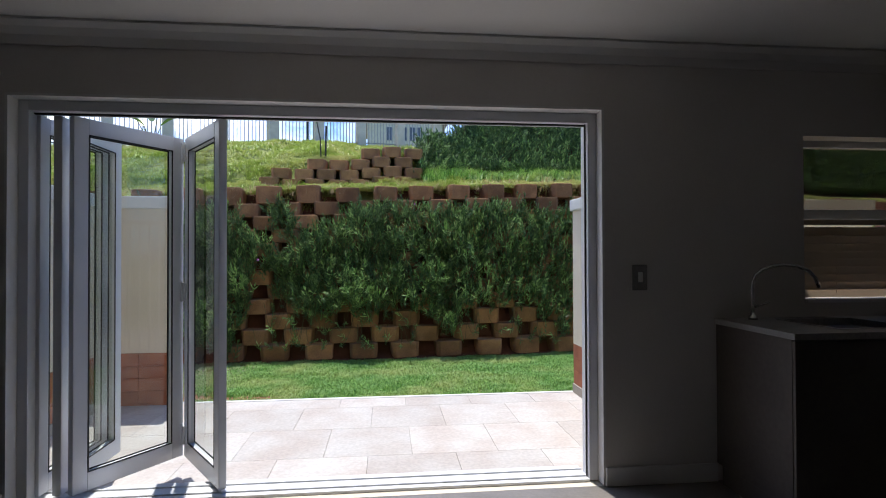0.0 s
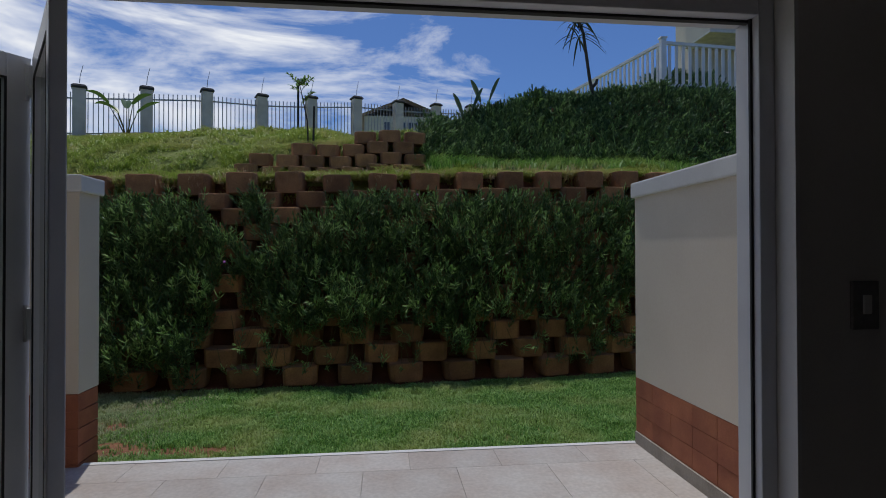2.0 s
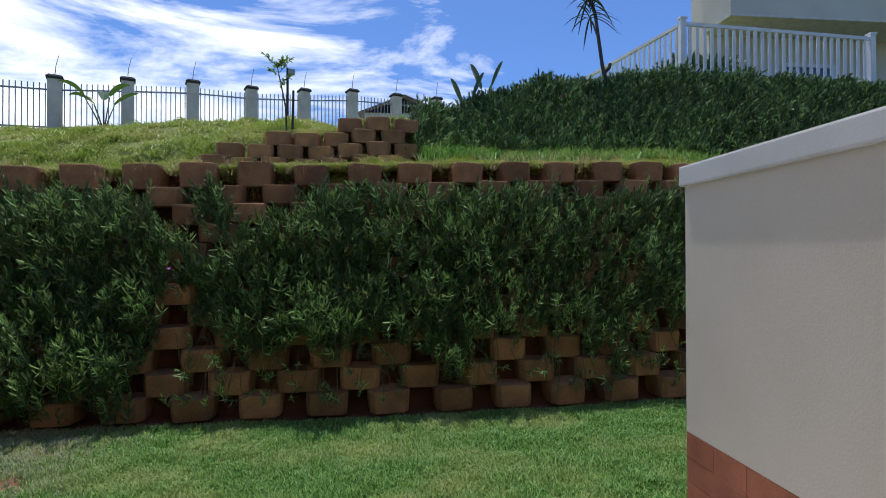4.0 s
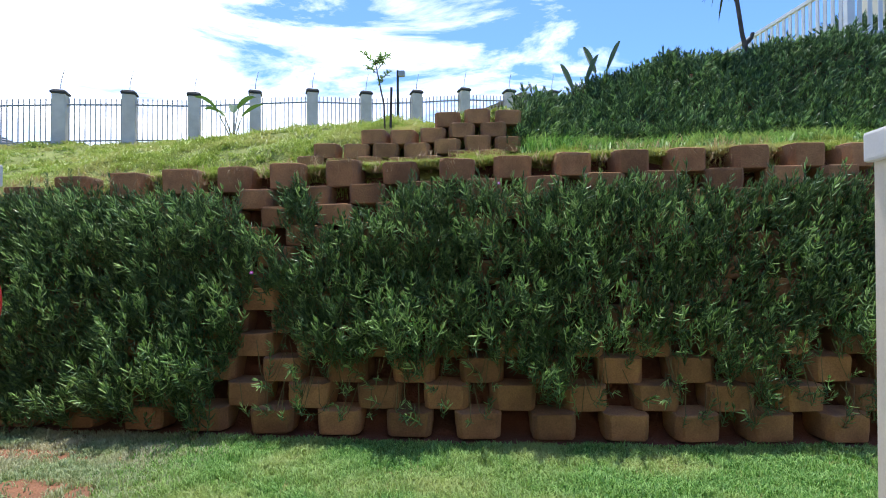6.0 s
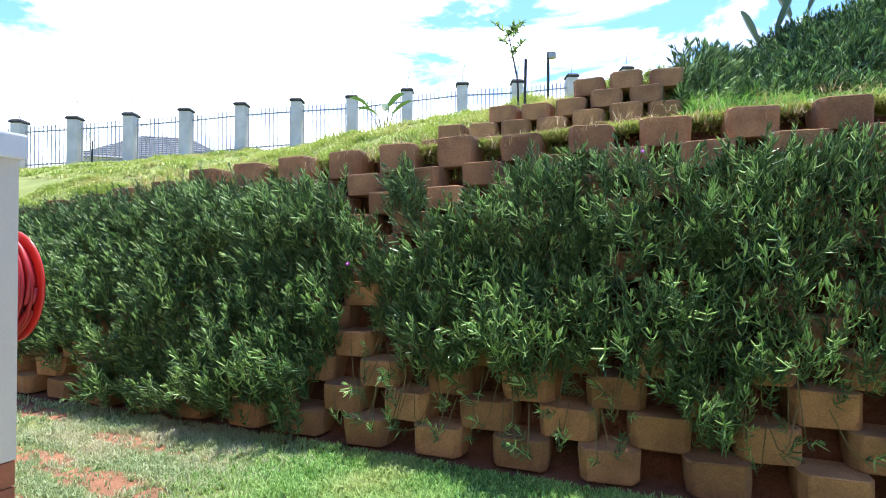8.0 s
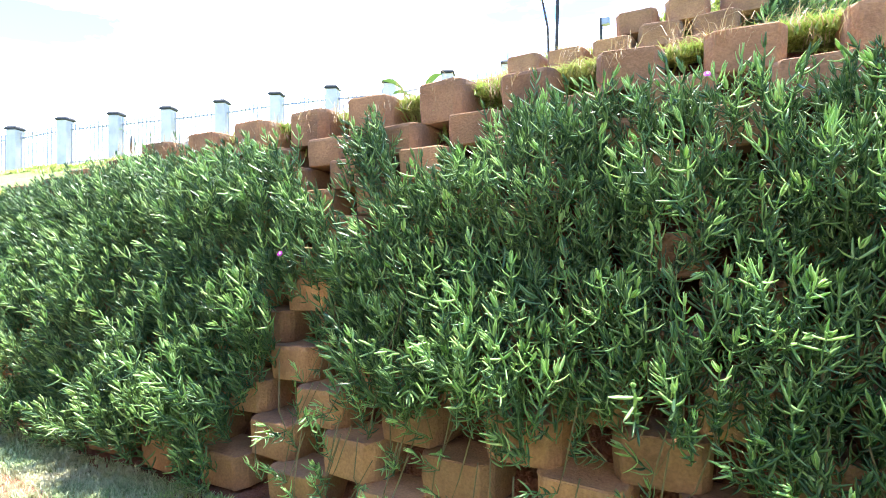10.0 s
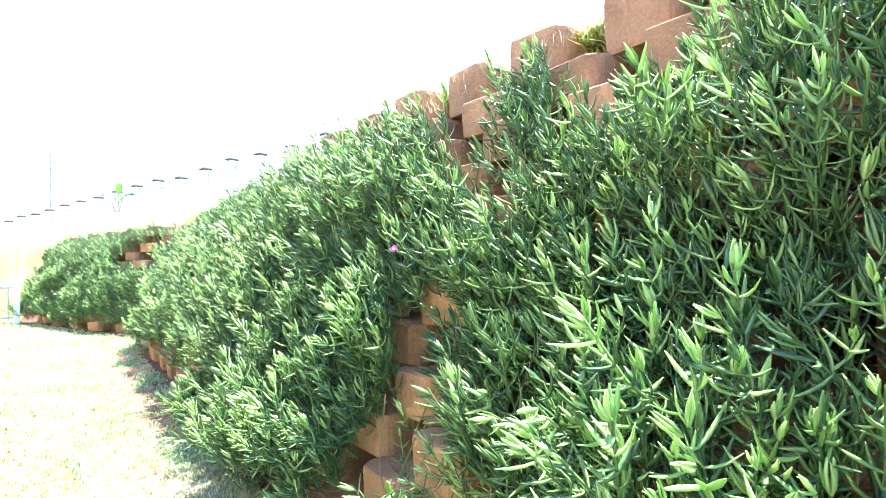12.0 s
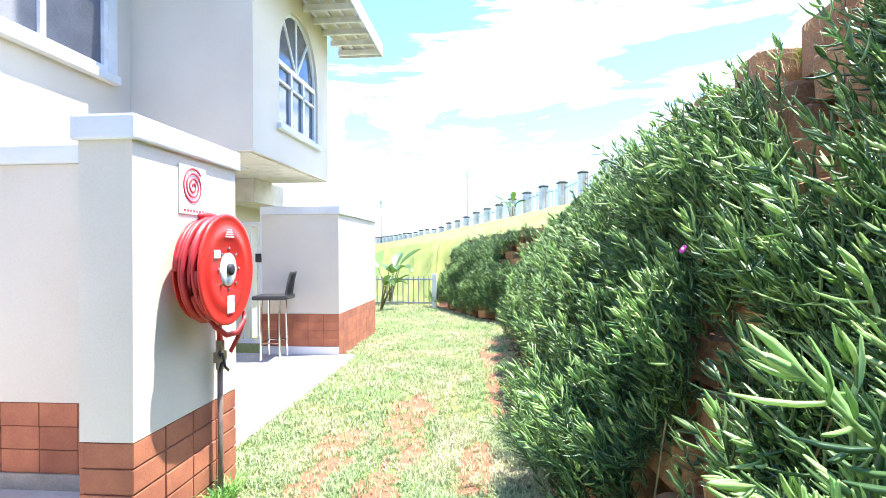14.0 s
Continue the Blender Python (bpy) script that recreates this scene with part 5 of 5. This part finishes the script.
def cover(x, v):
    """How much of the wall the plants hide, at x and the share v of its height."""
    n = value_noise(x, v * 2.4, 0.33, 41) * 0.6 + value_noise(x, v * 2.4, 0.14, 42) * 0.4
    top = np.interp(x, [-14, -4.2, -3.3, -2.9, -2.2, -2.0, -1.78, -1.70, -1.45, -1.36, -1.05, -0.9, -0.4, 0.1, 0.6, 1.2, 2.2, 2.7, 3.6, 5],
                    [1.0, 1.0, 0.90, 0.86, 0.84, 0.66, 0.68, 0.93, 0.90, 0.74, 0.72, 0.76, 0.85, 0.88, 0.82, 0.84, 0.86, 0.82, 0.84, 0.84])
    low = np.interp(x, [-14, -6, -4.8, -4.2, -2.05, -1.9, -1.45, -1.1, -0.6, -0.2, 0.1, 0.5, 0.9, 1.3, 1.8, 2.3, 3.0, 3.6, 5],
                    [0.02, 0.12, 0.16, -0.05, -0.02, 0.32, 0.33, 0.18, 0.25, 0.10, 0.26, 0.27, 0.10, 0.27, 0.26, 0.09, 0.22, 0.14, 0.08])
    c = np.clip((top - v) / 0.05 + (n - 0.5) * 1.6, 0, 1) * np.clip((v - low) / 0.10 + (n - 0.45) * 2.6, 0, 1)
    for hx, hv, rx, rv in ((-1.52, 0.60, 0.17, 0.055), (-1.80, 0.42, 0.08, 0.07), (2.85, 0.60, 0.16, 0.045), (2.95, 0.44, 0.10, 0.04), (0.55, 0.70, 0.14, 0.035), (-4.4, 0.30, 0.25, 0.06), (-1.62, 0.40, 0.08, 0.05), (-0.35, 0.66, 0.12, 0.03), (0.35, 0.42, 0.12, 0.04), (-10.4, 0.68, 0.75, 0.17),
                           (-1.62, 0.68, 0.15, 0.05), (-1.85, 0.80, 0.12, 0.05), (-1.74, 0.28, 0.15, 0.10), (-1.6, 0.16, 0.25, 0.08), (-1.78, 0.52, 0.07, 0.05),
                           (0.28, 0.71, 0.14, 0.03), (0.27, 0.54, 0.13, 0.03), (1.5, 0.45, 0.14, 0.04), (2.1, 0.7, 0.14, 0.04)):
        c *= 1 - np.clip(1.6 - ((x - hx) / rx) ** 2 - ((v - hv) / rv) ** 2, 0, 1)
    return c


def wall_point(x, v, out):
    """A place on the wall's face, set off from it."""
    top = wall_high(x) - LAWN
    return np.stack([x, wall_foot(x) + BATTER * top * v - 0.91 * out, LAWN - dip(x) + top * v + 0.41 * out], 1)


def wall_plants(name, x0, x1, count, kinds, size, label, seed, deep=0.34, tips=0.7):
    gg = np.random.default_rng(seed)
    x, v = gg.uniform(x0, x1, count), gg.uniform(0.0, 1.06, count)
    keep = gg.uniform(0, 1, count) < cover(x, v)
    x, v = x[keep], v[keep]
    n = len(x)
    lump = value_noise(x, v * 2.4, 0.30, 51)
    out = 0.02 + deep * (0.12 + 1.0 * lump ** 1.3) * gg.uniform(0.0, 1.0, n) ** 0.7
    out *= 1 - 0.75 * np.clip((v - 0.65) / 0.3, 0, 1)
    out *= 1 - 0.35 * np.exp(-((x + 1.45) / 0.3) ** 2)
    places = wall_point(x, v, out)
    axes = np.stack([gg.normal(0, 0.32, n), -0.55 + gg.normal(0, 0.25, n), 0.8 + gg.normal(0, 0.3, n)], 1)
    # Pale tips favour outer shoots: sunlight painted by how far they stand out.
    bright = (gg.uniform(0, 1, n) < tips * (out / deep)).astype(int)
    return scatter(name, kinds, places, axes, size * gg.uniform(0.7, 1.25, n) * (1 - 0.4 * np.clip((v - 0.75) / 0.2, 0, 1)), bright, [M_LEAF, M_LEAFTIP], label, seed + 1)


NEAR = [sprig(s, 5, 0.16, 0.066, 0.0102, 3) for s in range(7)] + [sprig(20 + s, 7, 0.25, 0.066, 0.0102, 3) for s in range(3)]
FAR = [sprig(40 + s, 4, 0.16, 0.062, 0.0110, 2) for s in range(6)]
PLANT = "dense trailing succulent with finger-like green leaves on the wall"
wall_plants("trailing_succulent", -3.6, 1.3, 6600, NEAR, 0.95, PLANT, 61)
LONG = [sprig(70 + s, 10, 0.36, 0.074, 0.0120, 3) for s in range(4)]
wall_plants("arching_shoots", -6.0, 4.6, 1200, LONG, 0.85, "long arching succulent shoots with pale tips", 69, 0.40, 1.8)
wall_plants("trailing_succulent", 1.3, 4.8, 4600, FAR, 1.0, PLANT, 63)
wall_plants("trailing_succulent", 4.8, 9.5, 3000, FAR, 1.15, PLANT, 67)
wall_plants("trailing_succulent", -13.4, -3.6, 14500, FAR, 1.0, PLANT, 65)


def trailers():
    """Single shoots that hang over the bare lower courses and arch up at their ends."""
    gg = np.random.default_rng(77)
    x = gg.uniform(-1.7, 3.6, 170)
    v = gg.uniform(0.04, 0.3, 170)
    places = wall_point(x, v, gg.uniform(0.05, 0.18, 170))
    axes = np.stack([gg.normal(0, 0.5, 170), -0.6 + gg.normal(0, 0.3, 170), 0.5 + gg.normal(0, 0.4, 170)], 1)
    scatter("trailing_shoots", NEAR, places, axes, gg.uniform(0.6, 1.0, 170), (gg.uniform(0, 1, 170) < 0.7).astype(int), [M_LEAF, M_LEAFTIP], "single succulent shoots hanging over bare blocks", 78)
    bm = bmesh.new()
    for k in range(170):
        p = Vector(places[k])
        q = p + Vector((random.uniform(-0.15, 0.15), 0.06, random.uniform(0.15, 0.4)))
        m = p.lerp(q, 0.45) + Vector((0, -0.03, -0.06))
        tube(bm, [p, m, q], 0.0035, 4, False)
    ob = tagged(part("hanging_stems", bm, M_STEM), "thin trailing plant stems", "plants", kind="stuff")


trailers()


def bank_plants():
    gg = np.random.default_rng(91)
    n = 24000
    x, y = gg.uniform(0.45, 14.0, n), gg.uniform(10.3, 13.0, n)
    keep = (gg.uniform(0, 1, n) < np.clip((x - 0.65 - (y - 11.2) * 0.3) / 0.35, 0, 1)) & (y > np.interp(x, [0.6, 1.5], [10.3, 11.05]))
    x, y = x[keep], y[keep]
    n = len(x)
    places = np.stack([x, y, land(x, y) + gg.uniform(-0.04, 0.10, n) + 0.22 * value_noise(x, y, 0.35, 92)], 1)
    axes = np.stack([gg.normal(0, 0.75, n), -0.4 + gg.normal(0, 0.45, n), 0.8 + gg.normal(0, 0.2, n)], 1)
    scatter("bank_plants", FAR, places, axes, gg.uniform(0.8, 1.5, n), (gg.uniform(0, 1, n) < 0.25).astype(int), [M_LEAF, M_LEAFTIP], "dense dark green ground cover on the upper bank", 93)
    # longer grass at the bank's foot
    n = 900
    x = gg.uniform(0.7, 6.5, n)
    y = np.interp(x, [0.7, 1.5], [10.2, 10.85]) + gg.normal(0, 0.22, n)
    blades("bank_grass", np.stack([x, y], 1), land(x, y), M_GRASS, 0.22, 0.03, 9, "longer green grass at the bank's foot", 0.007, 94, 0.7)


bank_plants()


def terrace_shrub(x, y, z, wide, tall, seed):
    gg = np.random.default_rng(seed)
    n = 420
    ob = tagged(empty("shrub", Matrix.Translation((x, y, z))), "dark green shrub behind the white balustrade", "shrub", "shrubs on the terrace")
    for k in range(5):
        a = k * 1.3
        part("stem", tube(bmesh.new(), [(0, 0, -0.3), (0.12 * math.cos(a), 0.12 * math.sin(a), tall * 0.35), (0.3 * wide * math.cos(a), 0.3 * wide * math.sin(a), tall * 0.75)], [0.03, 0.022, 0.01], 6), M_BARK, ob)
    a, r, f = gg.uniform(0, 2 * np.pi, n), gg.uniform(0.2, 1, n) ** 0.5, gg.uniform(0, 1, n)
    rad = wide * 0.5 * np.sin(np.pi * (0.2 + 0.75 * f)) * r * (0.75 + 0.5 * value_noise(a * 2, f * 3, 0.7, seed))
    places = np.stack([rad * np.cos(a), rad * np.sin(a), tall * (0.1 + 0.9 * f)], 1)
    axes = np.stack([np.cos(a) * 0.7 + gg.normal(0, 0.3, n), np.sin(a) * 0.7 + gg.normal(0, 0.3, n), 0.7 + gg.normal(0, 0.3, n)], 1)
    crown = scatter("crown", FAR, places, axes, gg.uniform(1.3, 2.2, n), np.zeros(n, int), [M_LEAF], "", seed)
    for key in ("label", "category", "group", "kind"):
        if key in crown:
            del crown[key]
    crown.parent = ob


terrace_shrub(7.0, 14.3, 4.65, 1.5, 0.95, 101)
terrace_shrub(7.9, 14.6, 4.65, 1.4, 1.1, 102)


def flower(x, v, out, size=0.022):
    p = wall_point(np.array([x]), np.array([v]), np.array([out]))[0]
    ob = tagged(empty("pink_flower", Matrix.Translation(p) @ pose(0, 0, 0, 60, 0, 15)), "small magenta daisy-like flower among the leaves", "flower", "flowers in the succulents")
    bm = bmesh.new()
    for k in range(18):
        a = 2 * math.pi * k / 18
        strap_leaf(bm, (0, 0, 0), (math.cos(a), math.sin(a)), size, 0.005, 0.3, 0.35, 3)
    part("petals", bm, M_PETAL, ob)
    part("centre", lathe(bmesh.new(), [(0.006, 0), (0.006, 0.004), (0.002, 0.006)], 8), M_LABEL, ob)
    part("stalk", tube(bmesh.new(), [(0, 0, 0), (0, 0, -0.09)], 0.002, 5), M_STEM, ob)


M_PETAL = leafy("magenta_petals", (0.55, 0.03, 0.42), (0.7, 0.06, 0.55), 0.5)
flower(-1.77, 0.505, 0.40)
flower(0.42, 0.84, 0.28)

# ---- retaining wall of blocks ----
def block_mesh(seed, w=0.378, h=0.200, d=0.30):
    """A planter block: a flat front with canted sides, edges a little worn."""
    rnd = random.Random(seed)
    bm = bmesh.new()
    outline = [(-w / 2, d), (-w / 2, 0.075), (-w * 0.47, 0.045), (-w * 0.40, 0.008), (-w * 0.36, 0.0), (w * 0.36, 0.0), (w * 0.40, 0.008), (w * 0.47, 0.045), (w / 2, 0.075), (w / 2, d)]
    rings = []
    for z, k in ((0.0, 0.93), (0.010, 0.962), (0.09, 0.985), (h - 0.022, 1.0), (h - 0.006, 0.99), (h, 0.955), (h + 0.001, 0.8)):
        rings.append([bm.verts.new((x * k + rnd.uniform(-1, 1) * 0.004, (d - (d - y) * (0.5 + 0.5 * k) if y < d else y) + rnd.uniform(-1, 1) * 0.003, z + rnd.uniform(-1, 1) * 0.003)) for x, y in outline])
    n = len(outline)
    for a, b in zip(rings, rings[1:]):
        for k in range(n):
            bm.faces.new((a[k], a[(k + 1) % n], b[(k + 1) % n], b[k]))
    bm.faces.new(rings[0][::-1])
    bm.faces.new(rings[-1])
    return mesh_of("block", bm, M_BLOCK)


BLOCKS = [block_mesh(s) for s in range(7)]
PITCH, COURSES = 0.598, 12
retaining = tagged(empty("retaining_wall"), "stepped retaining wall of brown concrete planter blocks", "retaining wall", kind="structure")
rnd = random.Random(5)
for c in range(COURSES):
    for k in range(-21, 10):
        x = -1.52 + PITCH * (k + 0.5 * (c % 2)) + rnd.uniform(-0.02, 0.02)
        if x < -13.4 or x > 4.9:
            continue
        h = (float(wall_high(x)) - LAWN) / COURSES
        z = LAWN - float(dip(x)) + 0.02 + h * c
        y = float(wall_foot(x)) + 0.02 + BATTER * h * c
        turn = math.degrees(math.atan((float(wall_foot(x + 0.1)) - float(wall_foot(x - 0.1))) / 0.2))
        ob = new("block", BLOCKS[rnd.randrange(7)])
        ob.parent = retaining
        ob.matrix_basis = pose(x, y + rnd.uniform(-0.02, 0.02), z, rnd.uniform(-2, 1), rnd.uniform(-1.8, 1.8), turn + rnd.uniform(-5, 5)) @ Matrix.Diagonal((rnd.uniform(0.95, 1.06), 1, h / 0.200 * ((1.35 if -4.5 < x < -1.0 else 1.1) if c == COURSES - 1 else 1.0), 1))

upper_tier = tagged(empty("upper_block_wall"), "short upper wall of brown planter blocks stepping up the slope", "retaining wall", kind="structure")
for c in range(4):
    for k in range(8):
        x = -2.12 + 0.405 * (k + 0.5 * (c % 2))
        if (c == 3 and x < -0.3) or (c == 2 and x < -1.6) or x > 0.66:
            continue
        y = 10.12 + (x + 2.4) * 0.052 + 0.07 * c - 0.14
        z = float(land(x, 10.0)) - 0.04 + 0.195 * c
        ob = new("block", BLOCKS[rnd.randrange(7)])
        ob.parent = upper_tier
        ob.matrix_basis = pose(x, y, z, rnd.uniform(-3, 1), rnd.uniform(-2, 2), 3 + rnd.uniform(-8, 8)) @ Matrix.Diagonal((0.93, 1, 0.97, 1))
for k in range(9):  # blocks on the crest of the bank
    x = 2.7 + 0.62 * k
    ob = new("block", BLOCKS[rnd.randrange(7)])
    ob.parent = upper_tier
    ob.matrix_basis = pose(x, 12.55, float(land(x, 12.6)) + 0.0, 0, 0, rnd.uniform(-8, 8))

# ---- patio tiles ----
TW, TD = 0.60, 0.60
tiles = {}
row = 0
y = 3.125
while y < 5.21:
    y1 = min(y + TD - 0.002, 5.222)
    x = -2.53 - (0.3 if row % 2 else 0.0)
    while x < 1.84:
        x0, x1 = max(x, -2.53), min(x + TW - 0.002, 1.833)
        if x1 - x0 > 0.02:
            key = (round(x1 - x0, 3), round(y1 - y, 3))
            if key not in tiles:
                tiles[key] = mesh_of("tile", cube(0, key[0], 0, key[1], -0.012, 0.0, 0.0008), M_TILE)
            ob = new("tile", tiles[key])
            ob.parent = PATIO_OB
            ob.matrix_basis = Matrix.Translation((x0, y, PATIO + 0.0))
        x += TW
    y += TD
    row += 1

# ---- bricks at the walls' feet ----
BL, BH = 0.232, 0.112
bricks = {}


def brick_face(parent, origin, along, length, z0, z1, out, gap=0.004):
    """Bricks in stack bond over a face. along and out: unit ways in the plan."""
    n = max(1, round(length / BL))
    w = length / n
    rows = max(1, round((z1 - z0) / BH))
    h = (z1 - z0) / rows
    key = (round(w, 4), round(h, 4), gap)
    if key not in bricks:
        bricks[key] = mesh_of("brick", cube(gap, w - gap, -0.02, 0.0, gap, h - gap, gap), M_BRICK)
    m = Matrix(((along[0], out[0], 0, 0), (along[1], out[1], 0, 0), (0, 0, 1, 0), (0, 0, 0, 1)))
    for r in range(rows):
        for k in range(n):
            ob = new("brick", bricks[key])
            ob.parent = parent
            ob.matrix_basis = Matrix.Translation((origin[0] + along[0] * w * k, origin[1] + along[1] * w * k, z0 + h * r)) @ m @ Matrix.Translation((0, rnd.uniform(-0.002, 0.002), 0))


ZB = 0.37
brick_face(wall_left, (-1.98, 5.45), (-1, 0), 0.95, -0.2, ZB, (0, 1))
brick_face(wall_left, (-1.98, 5.20), (0, 1), 0.25, -0.2, ZB, (1, 0))
brick_face(wall_left, (-2.55, 3.12), (0, 1), 2.07, -0.02, ZB, (1, 0), 0.002)
brick_face(wall_left, (-2.53, 5.20), (1, 0), 0.55, -0.2, ZB, (0, -1), 0.0012)
brick_face(wall_right, (1.85, 5.255), (0, -1), 1.225, -0.02, ZB, (-1, 0), 0.0012)
brick_face(wall_right, (1.85, 5.255), (1, 0), 3.0, -0.2, ZB, (0, 1))
brick_face(wall_next, (-6.75, 5.0), (-1, 0), 2.25, -0.2, ZB, (0, 1), 0.0015)
brick_face(wall_next, (-6.75, 5.0), (0, -1), 1.05, -0.16, ZB, (1, 0), 0.0015)
